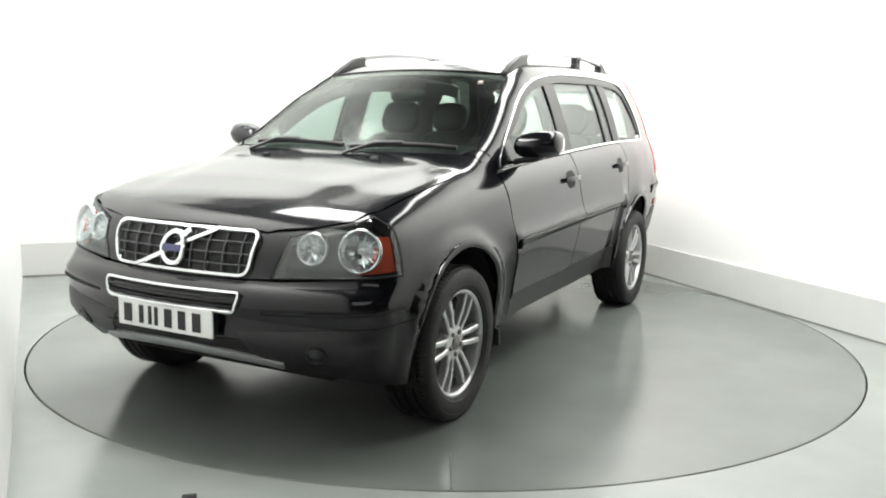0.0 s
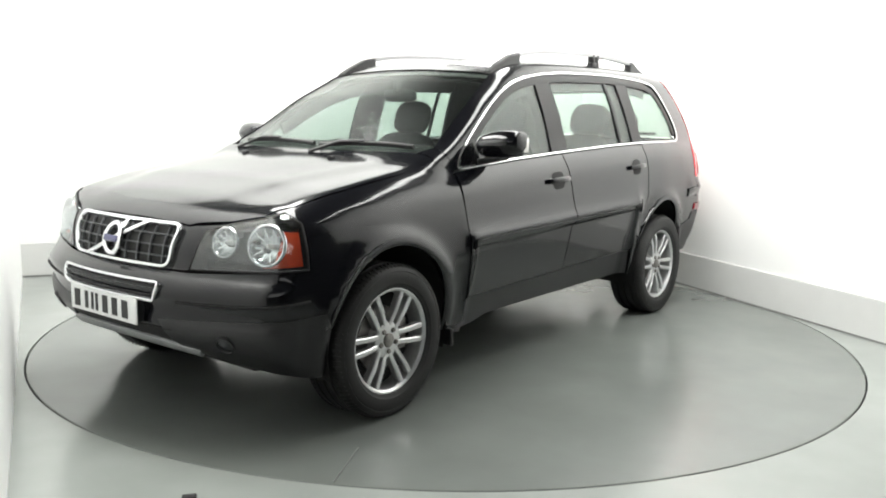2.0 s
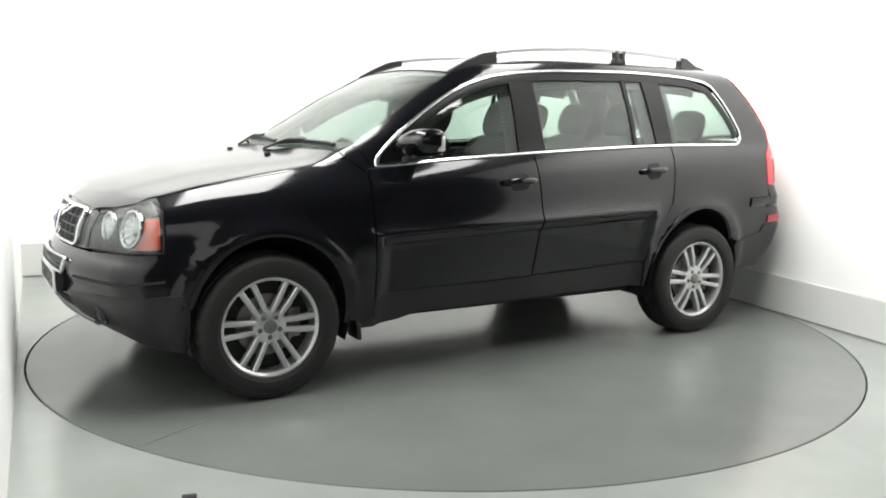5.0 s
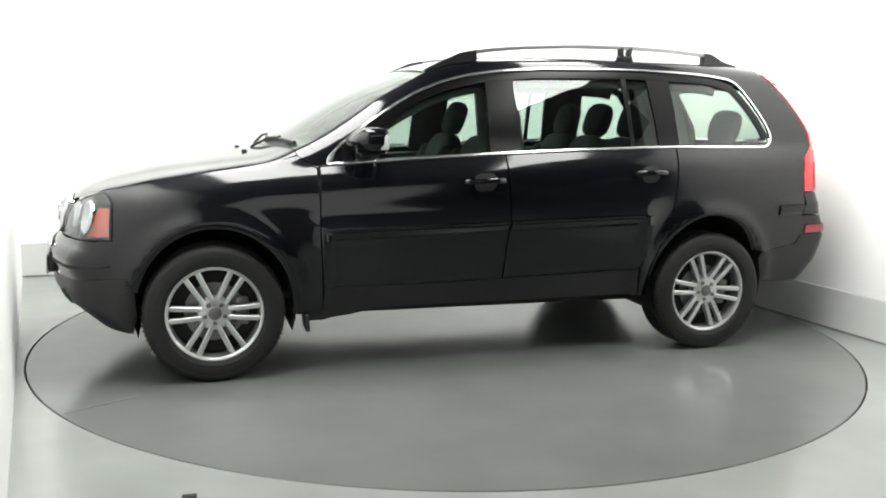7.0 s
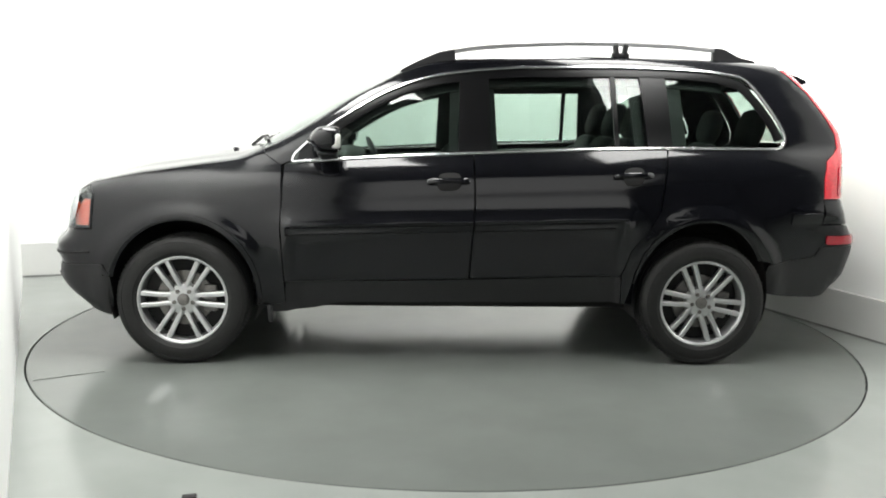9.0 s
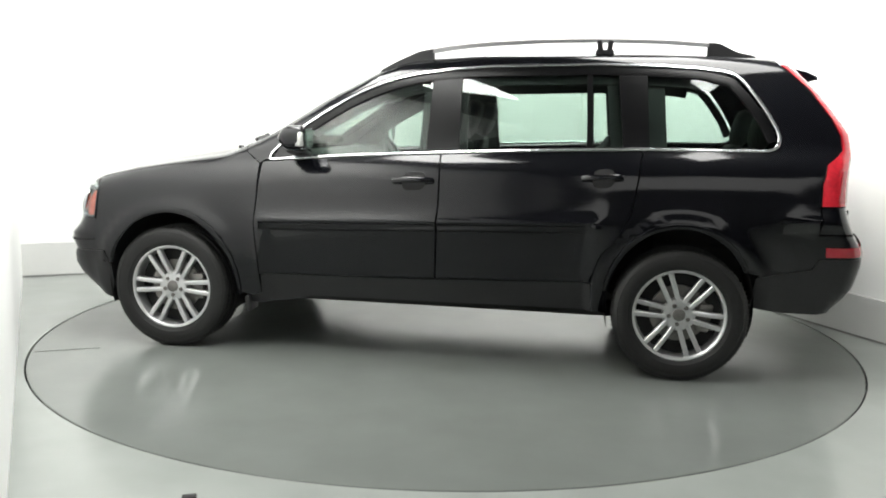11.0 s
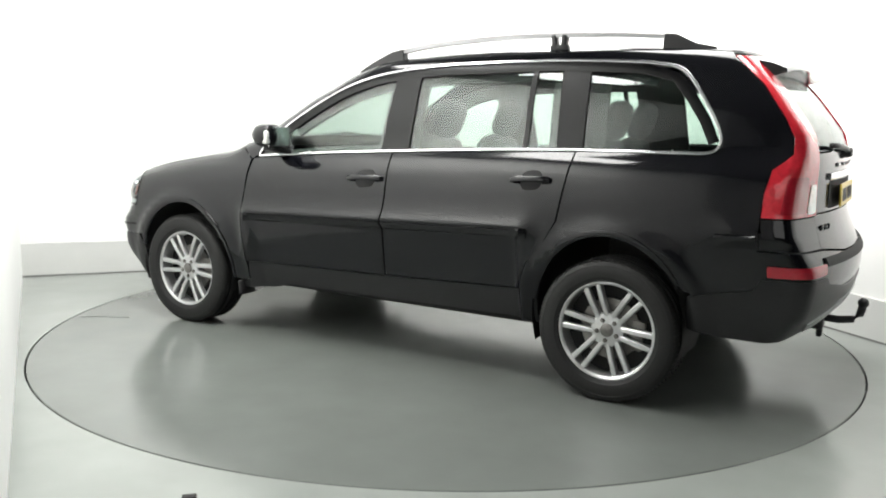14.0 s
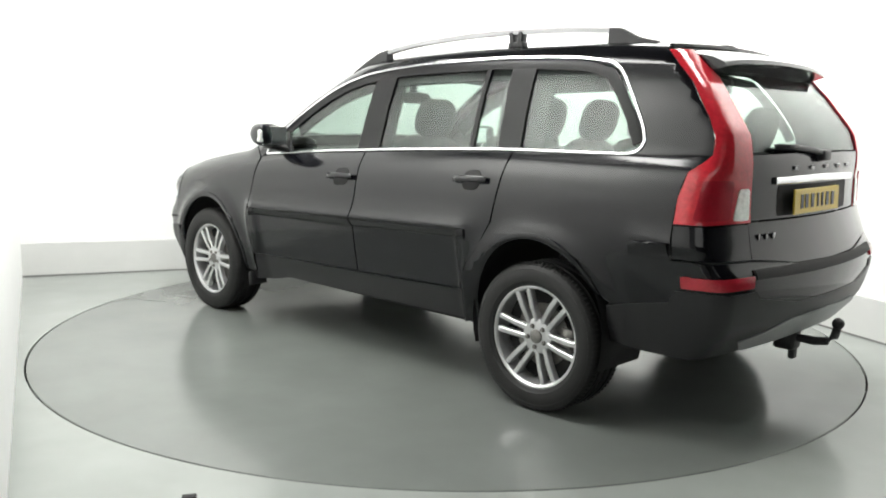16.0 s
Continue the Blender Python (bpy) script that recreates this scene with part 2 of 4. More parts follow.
def meet(o, d):
    """Where rays from o along d first meet the skin."""
    o, d = np.atleast_2d(np.asarray(o, float)), np.atleast_2d(np.asarray(d, float))
    s = np.linspace(0, 1, 400)
    P = o[:, None] + s[None, :, None] * d[:, None]
    hit = G(P[..., 0], P[..., 1], P[..., 2]) < 0
    i = np.maximum(hit.argmax(1), 1)
    lo, hi = s[i - 1], s[i]
    for _ in range(24):
        m = (lo + hi) / 2
        p = o + m[:, None] * d
        ins = G(p[:, 0], p[:, 1], p[:, 2]) < 0
        hi, lo = np.where(ins, m, hi), np.where(ins, lo, m)
    return o + hi[:, None] * d


def normal_at(P):
    e = 0.012
    n = np.stack([G(P[:, 0] + e * (i == 0), P[:, 1] + e * (i == 1), P[:, 2] + e * (i == 2)) - G(P[:, 0] - e * (i == 0), P[:, 1] - e * (i == 1), P[:, 2] - e * (i == 2)) for i in range(3)], -1)
    return n / np.linalg.norm(n, axis=1)[:, None]


# Ways to lay a flat outline on the skin: from the side (x, z), from above (x, y),
# slantwise for the fenders (x, z - y), and round the nose or the tail (angle, z).
def cast(way, ab):
    ab = np.atleast_2d(np.asarray(ab, float))
    a, b = ab[:, 0], ab[:, 1]
    o, one = np.zeros_like(a), np.ones_like(a)
    if way == "side":
        return meet(np.stack([a, 1.3 * one, b], -1), np.stack([o, -1.3 * one, o], -1))
    if way == "top":
        return meet(np.stack([a, b, 2.1 * one], -1), np.stack([o, o, -2 * one], -1))
    if way == "slant":
        return meet(np.stack([a, 1.6 - b / 2, 1.6 + b / 2], -1), np.stack([o, -2 * one, -2 * one], -1))
    if way == "front":
        return meet(np.stack([2.8 * one, a, b], -1), np.stack([-1.3 * one, o, o], -1))
    if way == "back":
        return meet(np.stack([-2.9 * one, a, b], -1), np.stack([1.3 * one, o, o], -1))
    s, cx = (1, 1.45) if way == "nose" else (-1, -1.6)
    c, w = np.cos(a), np.sin(a)
    return meet(np.stack([cx + s * 1.5 * c, 1.5 * w, b], -1), np.stack([-s * 1.5 * c, -1.5 * w, o], -1))


def flat(way, P):
    """The place of a point of the skin in a flat outline."""
    x, y, z = P
    if way == "side":
        return (x, z)
    if way == "top":
        return (x, y)
    if way == "slant":
        return (x, z - y)
    if way in ("front", "back"):
        return (y, z)
    s, cx = (1, 1.45) if way == "nose" else (-1, -1.6)
    return (math.atan2(y, s * (x - cx)), z)


def on_skin(way, poly, off=0.0, sign=1):
    P = cast(way, poly)
    N = normal_at(P)
    P = P + N * off
    if sign < 0:
        P, N = P * [1, -1, 1], N * [1, -1, 1]
    return P, N


def panel(name, way, poly, mat, parent, off=0.0, thick=0.014, h=0.05, sign=1, label="", skirt=None, hz=None):
    """A piece of the skin inside a flat outline, with its thickness. skirt: no back, but walls that rise so far."""
    bm = bmesh.new()
    bm.faces.new([bm.verts.new((p[0], p[1], 0)) for p in poly])
    xs, ys = [p[0] for p in poly], [p[1] for p in poly]
    for axis, lo, hi in ((0, min(xs), max(xs)), (1, min(ys), max(ys))):
        g = hz if axis and hz else h
        for k in range(1, int((hi - lo) / g) + 1):
            co, no = [0, 0, 0], [0, 0, 0]
            co[axis], no[axis] = lo + k * (hi - lo) / (int((hi - lo) / g) + 1), 1
            bmesh.ops.bisect_plane(bm, geom=bm.verts[:] + bm.edges[:] + bm.faces[:], dist=1e-6, plane_co=co, plane_no=no)
    bmesh.ops.triangulate(bm, faces=[f for f in bm.faces if len(f.verts) > 4])
    bmesh.ops.recalc_face_normals(bm, faces=bm.faces[:])
    bm.verts.index_update()
    flat2 = np.array([v.co[:2] for v in bm.verts])
    faces = [[v.index for v in f.verts] for f in bm.faces]
    rim = [(e.verts[0].index, e.verts[1].index) for e in bm.edges if len(e.link_faces) == 1]
    rimface = {(e.verts[0].index, e.verts[1].index): [v.index for v in e.link_faces[0].verts] for e in bm.edges if len(e.link_faces) == 1}
    bm.free()
    P = cast(way, flat2)
    N = normal_at(P)
    n = len(P)
    # outward winding
    f = faces[len(faces) // 2]
    a = np.cross(P[f[1]] - P[f[0]], P[f[2]] - P[f[1]])
    turn = (a @ N[f[0]]) < 0
    A = P + N * off
    B = P + N * (off - thick if skirt is None else skirt)
    out, nor = [], []
    for f in faces:
        g = f[::-1] if turn else f
        out.append(g)
        nor += [N[i] for i in g]
    if skirt is None:
        for f in faces:
            g = f if turn else f[::-1]
            out.append([i + n for i in g])
            nor += [-N[i] for i in g]
    for i, j in rim:
        cyc = rimface[(i, j)]
        k = cyc.index(i)
        fwd = cyc[(k + 1) % len(cyc)] == j
        if turn:
            fwd = not fwd
        q = [j, i, i + n, j + n] if fwd else [i, j, j + n, i + n]
        if skirt is not None:
            q = q[::-1]
        V = np.concatenate([A, B])
        nn = np.cross(V[q[1]] - V[q[0]], V[q[2]] - V[q[1]])
        nn = nn / (np.linalg.norm(nn) + 1e-12)
        out.append(q)
        nor += [nn] * 4
    V = np.concatenate([A, B])
    nor = np.array(nor)
    if sign < 0:
        V, nor = V * [1, -1, 1], nor * [1, -1, 1]
        k, nn2, out2 = 0, [], []
        for f in out:
            nn2 += list(nor[k:k + len(f)][::-1])
            out2.append(f[::-1])
            k += len(f)
        nor, out = np.array(nn2), out2
    me = bpy.data.meshes.new(name)
    me.from_pydata(V.tolist(), [], out)
    me.materials.append(mat)
    me.polygons.foreach_set("use_smooth", [True] * len(me.polygons))
    me.normals_split_custom_set(nor.tolist())
    ob = new(name, me)
    ob.parent = parent
    return tagged(ob, label)


def strip(name, way, poly, mat, parent, w, h, off=0.0, closed=True, sign=1, step=0.03, label="", round_=False):
    """A raised bar on the skin along an outline."""
    P, N = on_skin(way, dense(poly, step, closed), off, sign)
    bm = bmesh.new()
    sweep(bm, P, N, w, h, closed, round_)
    bmesh.ops.recalc_face_normals(bm, faces=bm.faces[:])
    return soften(part(name, bm, mat, parent, label), 40)


def arc(cx, cz, rx, rz, a0, a1, n):
    return [(cx + rx * math.cos(radians(a0 + (a1 - a0) * i / n)), cz + rz * math.sin(radians(a0 + (a1 - a0) * i / n))) for i in range(n + 1)]


# ---- the booth ----
CORNER_LEFT, CORNER_BACK = Vector((-3.468, 1.398)), Vector((1.33, 3.30))
LEFT_END, RIGHT_END = Vector((-0.75, -4.2)), Vector((3.56, -2.2))
HIGH = 3.8


def wall(name, a, b, z0, z1, thick, mat, label, out=0.0):
    """A wall whose inner face runs from a to b; the room lies to the right of that way."""
    d = (b - a).normalized()
    n = Vector((-d.y, d.x))
    bm = bmesh.new()
    q = [a - n * out, b - n * out, b + n * thick, a + n * thick]
    lo, hi = [bm.verts.new((*p, z0)) for p in q], [bm.verts.new((*p, z1)) for p in q]
    bm.faces.new(lo[::-1]), bm.faces.new(hi)
    for i in range(4):
        bm.faces.new((lo[i], lo[(i + 1) % 4], hi[(i + 1) % 4], hi[i]))
    return tagged(part(name, bm, mat, smooth=False), label, "wall", kind="structure")


wall("wall_left", LEFT_END, CORNER_LEFT, 0, HIGH, 0.12, WALL, "plain white painted wall of the photo booth")
# unseen wall, added to give the flank a dim pale reflection
wall("wall_left_unseen", Vector((-0.95, -7.5)), LEFT_END, 0, HIGH, 0.12, WALL, "unseen white wall added to reflect in the car's side")
wall("wall_back", CORNER_LEFT, CORNER_BACK, 0.27, HIGH, 0.12, WALL, "brightly lit white wall above the plinth")
wall("wall_right", CORNER_BACK, RIGHT_END, 0.27, HIGH, 0.12, WALL, "brightly lit white wall above the plinth")
wall("baseboard_back", CORNER_LEFT, CORNER_BACK, 0, 0.268, 0.12, BAND, "pale grey plinth along the foot of the wall", 0.02)
wall("baseboard_right", CORNER_BACK, RIGHT_END, 0, 0.268, 0.12, BAND, "pale grey plinth along the foot of the wall", 0.02)
# thin grey strips stand in for the shadow line where plinth meets floor
wall("foot_shade_back", CORNER_LEFT, CORNER_BACK, 0, 0.012, 0.1, FOOT_SHADE, "grey strip standing in for shade at the foot of the plinth", 0.026)
wall("foot_shade_right", CORNER_BACK, RIGHT_END, 0, 0.012, 0.1, FOOT_SHADE, "grey strip standing in for shade at the foot of the plinth", 0.026)
# unseen dark enclosure added beyond the booth's open side, so reflections stay dark
for nm, a, b in (("wall_surround_left", (-6, -9.5), (-6, 5.5)), ("wall_surround_front", (7, -9.5), (-6, -9.5)), ("wall_surround_right", (7, 5.5), (7, -9.5)), ("wall_surround_back", (-6, 5.5), (7, 5.5))):
    wall(nm, Vector(a), Vector(b), 0, HIGH + 0.115, 0.12, SURROUND, "unseen dark wall added round the booth")
# unseen ceiling, coloured dark to keep the car's reflections free of edges
bm = bmesh.new()
for v in ([-3.5, 1.45], [1.35, 3.4], [4.3, -3.9], [-0.75, -4.25]):
    bm.verts.new((*v, HIGH + 0.002))
bm.faces.new(bm.verts[:])
up = bmesh.ops.extrude_face_region(bm, geom=bm.faces[:])
bmesh.ops.translate(bm, vec=(0, 0, 0.1), verts=[v for v in up["geom"] if isinstance(v, bmesh.types.BMVert)])
bmesh.ops.recalc_face_normals(bm, faces=bm.faces[:])
tagged(part("ceiling_booth", bm, CEIL, smooth=False), "unseen dark grey ceiling added over the booth", "ceiling", kind="structure")
bm = bmesh.new()
box(bm, 13.3, 15.3, 0.1, pose(0.5, -2, HIGH + 0.17))
tagged(part("ceiling_surround", bm, SURROUND, smooth=False), "unseen dark ceiling added round the booth", "ceiling", kind="structure")

R_DISC = 2.464
bm = bmesh.new()
inner = [bm.verts.new(((R_DISC + 0.009) * math.cos(2 * math.pi * i / 160), (R_DISC + 0.009) * math.sin(2 * math.pi * i / 160), 0)) for i in range(160)]
low = [bm.verts.new((v.co.x, v.co.y, -0.06)) for v in inner]
outer = []
for i in range(160):
    c, s = math.cos(2 * math.pi * i / 160), math.sin(2 * math.pi * i / 160)
    k = 12 / max(abs(c), abs(s))
    outer.append(bm.verts.new((c * k, s * k, 0)))
for i in range(160):
    j = (i + 1) % 160
    bm.faces.new((inner[i], outer[i], outer[j], inner[j]))
    bm.faces.new((low[i], inner[i], inner[j], low[j]))
tagged(part("floor", bm, FLOOR, smooth=False), "glossy grey painted floor with soft reflections", "floor", kind="structure")
bm = bmesh.new()
lathe(bm, [(2.3, -0.061), (2.6, -0.061), (2.6, -0.08), (2.3, -0.08)], n=96, closed=True)
tagged(part("floor_pit_ring", bm, DARK, smooth=False), "dark gap round the turntable", "floor", kind="structure")
bm = bmesh.new()
box(bm, 0.05, 0.035, 0.012, pose(-0.895, -2.572, 0.006, 0, 0, 15), 0.004)
tagged(part("floor_stud", bm, DARK), "small dark metal stud on the grey floor", "stud")

# casings that carry the added, unseen lamps
for eye, target, lw, ld, watts in UNSEEN_LAMPS:
    sb = tagged(new("added_light_casing"), "long grey casing of an unseen lamp added under the ceiling", "light", "ceiling lights")
    sb.matrix_world = look(eye, target)
    bm = bmesh.new()
    box(bm, lw + 0.06, ld + 0.06, 0.06, pose(0, 0, 0.05), 0.01)
    part("casing", bm, BOX, sb, smooth=False)
    for k in (-1, 1):
        bm = bmesh.new()
        high = HIGH + 0.1 - eye[2]
        box(bm, 0.02, 0.02, high, Matrix.Translation((k * lw * 0.4, 0, 0.06)) @ sb.matrix_world.to_3x3().to_4x4().inverted() @ pose(0, 0, high / 2))
        part("hanger", bm, BOX, sb, smooth=False)

# ---- the turntable ----
turntable = tagged(new("turntable"), "round grey turntable flush with the floor", "turntable")
bm = bmesh.new()
rings = lathe(bm, [(R_DISC, -0.05), (R_DISC, -0.004), (R_DISC - 0.004, 0.0)], n=160)
cap(bm, rings[-1])
part("deck", bm, DISC, turntable, smooth=False)
bm = bmesh.new()
box(bm, 0.34, 0.006, 0.004, pose(2.27 * math.cos(radians(28.2)), 2.27 * math.sin(radians(28.2)), 0.0008, 0, 0, 28.2), 0.001)
part("deck_seam", bm, SEAM, turntable, "thin dark joint in the deck", smooth=False)

# ---- the car ----
car = tagged(new("car"), "black five-door estate off-roader with silver roof rails and alloy wheels", "car")
ARCH_F, ARCH_R = (1.42, 0.385, 0.385, 0.405), (-1.415, 0.40, 0.365, 0.415)
ZLOW = curve([(-1.9, 1.208), (-1.3, 1.208), (-0.94, 1.20), (-0.32, 1.172), (0.29, 1.14), (0.59, 1.12), (0.9, 1.095)], 0.05)
ZTOP = curve([(-1.95, 1.18), (-1.85, 1.33), (-1.75, 1.49), (-1.64, 1.60), (-1.5, 1.63), (-1.26, 1.642), (-0.95, 1.648), (-0.33, 1.632), (-0.02, 1.60), (0.14, 1.565), (0.29, 1.512), (0.44, 1.432), (0.59, 1.338), (0.75, 1.222), (0.84, 1.14)], 0.03)


def fl(way, pts3):
    return [flat(way, p) for p in pts3]


def sd(x, z):
    return cast("side", [(x, z)])[0]


def tp(x, y):
    return cast("top", [(x, y)])[0]


# outline of the side windows, seen from the side
LOOP = rounded([(0.845, ZLOW(0.845)), (0.84, 1.135)] + [(x, float(ZTOP(x))) for x in (0.75, 0.66, 0.55, 0.44, 0.33, 0.2, 0.05, -0.15, -0.4, -0.7, -1.0, -1.3, -1.48)] + [(-1.67, 1.605), (-1.785, 1.46), (-1.895, 1.28), (-1.86, 1.21)] + [(x, float(ZLOW(x))) for x in (-1.5, -1.2, -0.8, -0.4, 0.0, 0.4)], [0.01, 0.03] + [0.05] * 13 + [0.07, 0.1, 0.09, 0.06] + [0.1] * 6, 4)
HOOD_EDGE = [(2.095, 0.44), (2.05, 0.60), (1.985, 0.72), (1.88, 0.775), (1.6, 0.79), (1.3, 0.795), (1.0, 0.80)]
WS_EDGE = [(0.94, 0.745), (0.75, 0.70), (0.5, 0.655), (0.28, 0.60)]


def between(x0, x1, inset, n=10):
    """A pane between two slanted edges, inset from the window outline."""
    (a0, a1), (b0, b1) = x0, x1
    lo = [(a0 + (b0 - a0) * i / n) for i in range(n + 1)]
    hi = [(b1 + (a1 - b1) * i / n) for i in range(n + 1)]
    return [(x, float(ZLOW(x)) + inset) for x in lo] + [(x, float(ZTOP(x)) - inset) for x in hi]


for sign in (1, -1):
    # wing
    fender = [tp(*p) for p in HOOD_EDGE[2:]] + [sd(0.905, 1.075), sd(0.90, 0.9), sd(0.905, 0.75), sd(0.89, 0.48), sd(0.88, 0.345)]
    fender += [sd(*p) for p in arc(*ARCH_F, 188, 13, 28)] + [sd(1.85, 0.475), sd(1.895, 0.56), sd(1.90, 0.70), sd(1.895, 0.80), sd(1.893, 0.915), tp(1.925, 0.783), tp(1.983, 0.738)]
    panel("front_wing", "slant", fl("slant", fender), PAINT, car, sign=sign)
    # doors
    top = [(x, float(ZLOW(x)) - 0.012) for x in np.linspace(0.885, -0.13, 12)]
    door = panel("front_door", "side", top + [(-0.135, 0.9), (-0.125, 0.70), (-0.115, 0.475), (0.88, 0.455), (0.897, 0.75), (0.892, 0.9)], PAINT, car, h=0.06, hz=0.016, sign=sign)
    top = [(x, float(ZLOW(x)) - 0.012) for x in np.linspace(-0.14, -1.2, 12)]
    door2 = panel("rear_door", "side", top + [(-1.18, 1.05), (-1.15, 0.86), (-1.09, 0.75), (-1.0, 0.64), (-0.955, 0.50), (-0.125, 0.478), (-0.135, 0.70), (-0.145, 0.9)], PAINT, car, h=0.06, hz=0.016, sign=sign)
    # roof side, rear pillar and quarter panel in one
    q = [tp(*p) for p in WS_EDGE] + [tp(x, y) for x, y in ((0.1, 0.582), (-0.2, 0.575), (-0.6, 0.57), (-1.0, 0.565), (-1.4, 0.56), (-1.7, 0.55), (-1.84, 0.535))]
    q += [sd(-1.885, 1.652), sd(-2.03, 1.52), sd(-2.135, 1.375), sd(-2.18, 1.29), sd(-2.185, 1.22), sd(-2.16, 1.19), sd(-2.11, 1.15), sd(-2.09, 1.05), sd(-2.086, 0.94), sd(-2.09, 0.80), sd(-2.02, 0.705), sd(-1.90, 0.625), sd(-1.82, 0.575)]
    q += [sd(*p) for p in arc(*ARCH_R, 153, -10, 28)] + [sd(-0.972, 0.335), sd(-0.963, 0.50), sd(-1.008, 0.645), sd(-1.10, 0.765), sd(-1.16, 0.86), sd(-1.19, 1.05), sd(-1.21, 1.195)]
    low = [sd(x, float(ZLOW(x))) for x in (-1.3, -1.6)]
    k = [i for i, p in enumerate(LOOP) if p[0] < -1.7 and p[1] < 1.25]
    back = LOOP[1:max(k) + 1]
    q += low + [sd(*p) for p in back[::-1]] + [sd(0.87, 1.10)]
    panel("body_side", "slant", fl("slant", q), PAINT, car, sign=sign)
    # sill
    panel("sill", "side", [(0.87, 0.45), (0.0, 0.462), (-0.955, 0.492), (-0.965, 0.338), (-0.6, 0.335), (0.6, 0.33), (0.72, 0.30), (0.96, 0.275), (0.975, 0.33), (0.885, 0.345)], CLAD, car, off=-0.008, sign=sign, label="dark grey plastic sill")
    # window surround
    strip("window_trim", "side", LOOP, CHROME, car, 0.0145, 0.014, 0.0, sign=sign, label="bright chrome window surround")
    panel("door_frame", "side", between((-0.05, -0.06), (-0.23, -0.22), 0.006), BLACKOUT, car, off=-0.004, sign=sign, h=0.12, label="gloss black pillar")
    panel("rear_pillar", "side", between((-1.10, -1.06), (-1.235, -1.21), 0.006), BLACKOUT, car, off=-0.004, sign=sign, h=0.12, label="gloss black pillar")
    panel("window_bar", "side", between((-0.915, -0.895), (-0.94, -0.925), 0.006), BLACKOUT, car, off=-0.004, sign=sign, h=0.12)
    inner = [(x, float(ZTOP(x)) - 0.03) for x in np.linspace(0.80, -1.5, 30)]
    strip("window_header", "side", inner + [(-1.64, 1.56), (-1.72, 1.47), (-1.80, 1.36), (-1.85, 1.26)], BLACKOUT, car, 0.05, 0.008, -0.008, closed=False, sign=sign)
    front = [(x, float(ZLOW(x)) + 0.008) for x in np.linspace(0.82, -0.05, 10)] + [(x, float(ZTOP(x)) - 0.012) for x in np.linspace(-0.06, 0.81, 16)]
    panel("door_window", "side", front, PANE, car, off=-0.012, thick=0.004, h=0.15, sign=sign)
    panel("door_window", "side", between((-0.23, -0.22), (-0.915, -0.895), 0.008), PANE, car, off=-0.012, thick=0.004, h=0.15, sign=sign)
    panel("door_window", "side", between((-0.94, -0.925), (-1.10, -1.06), 0.008), PANE, car, off=-0.012, thick=0.004, h=0.15, sign=sign)
    quarter = [(x, float(ZLOW(x)) + 0.008) for x in np.linspace(-1.235, -1.855, 6)] + [(-1.883, 1.28), (-1.773, 1.455), (-1.66, 1.59)] + [(x, float(ZTOP(x)) - 0.012) for x in np.linspace(-1.5, -1.21, 5)]
    panel("quarter_window", "side", quarter, PANE, car, off=-0.012, thick=0.004, h=0.15, sign=sign)

# bonnet, windscreen, roof
edge = HOOD_EDGE
hood = [(2.14, 0.0), (2.134, 0.2), (2.118, 0.40), (2.102, 0.435)] + [(x, y - 0.006) for x, y in edge[1:]] + [(1.03, 0.70), (1.07, 0.55), (1.115, 0.3), (1.13, 0.0)]
panel("bonnet", "top", hood + [(x, -y) for x, y in hood[-2:0:-1]], PAINT, car)
ws = [(1.115, 0.0), (1.10, 0.3), (1.05, 0.55), (1.0, 0.68), (0.945, 0.738)] + [(x, y - 0.006) for x, y in WS_EDGE[1:]] + [(0.285, 0.5), (0.30, 0.3), (0.305, 0.0)]
panel("windscreen", "top", ws + [(x, -y) for x, y in ws[-2:0:-1]], SCREEN, car, off=-0.006, thick=0.005, h=0.08)
rf = [(0.295, 0.0), (0.29, 0.3), (0.275, 0.5), (0.27, 0.59), (0.1, 0.576), (-0.2, 0.569), (-0.6, 0.564), (-1.0, 0.559), (-1.4, 0.554), (-1.7, 0.544), (-1.84, 0.529), (-1.87, 0.40), (-1.885, 0.2), (-1.89, 0.0)]
panel("roof", "top", rf + [(x, -y) for x, y in rf[-2:0:-1]], PAINT, car, h=0.06)

# nose: between bonnet and bumper, then the bumper
face = [tp(2.146, 0.0), tp(2.14, 0.2), tp(2.125, 0.40), tp(2.108, 0.447), (2.105, 0.51, 0.875), (2.15, 0.48, 0.80), (2.17, 0.45, 0.71), (2.2, 0.2, 0.70), (2.21, 0.0, 0.70)]
f2 = [flat("nose", p) for p in face]
panel("grille_panel", "nose", f2 + [(-a, z) for a, z in f2[-2:0:-1]], PAINT, car, h=0.04)
AN = math.atan2
under = [tp(2.15, 0.0), tp(2.132, 0.40), tp(2.112, 0.46), tp(2.064, 0.615), tp(1.998, 0.737), tp(1.96, 0.70), tp(2.02, 0.58), tp(2.07, 0.42), tp(2.10, 0.0)]
u2 = [flat("nose", p) for p in under]
panel("bonnet_seal", "nose", u2 + [(-a, z) for a, z in u2[-2:0:-1]], PAINT, car, off=-0.012, h=0.05)
bump = [(0.0, 0.694), (0.6, 0.70), (0.95, 0.722), (1.10, 0.728), (AN(0.91, 0.45), 0.728), (AN(0.91, 0.445), 0.56), (AN(0.91, 0.36), 0.47), (AN(0.86, 0.342), 0.35), (AN(0.84, 0.355), 0.26), (0.95, 0.285), (0.78, 0.325), (0.55, 0.37), (0.3, 0.40), (0.0, 0.405)]
panel("front_bumper", "nose", bump + [(-a, z) for a, z in bump[-2:0:-1]], PAINT, car, h=0.05)

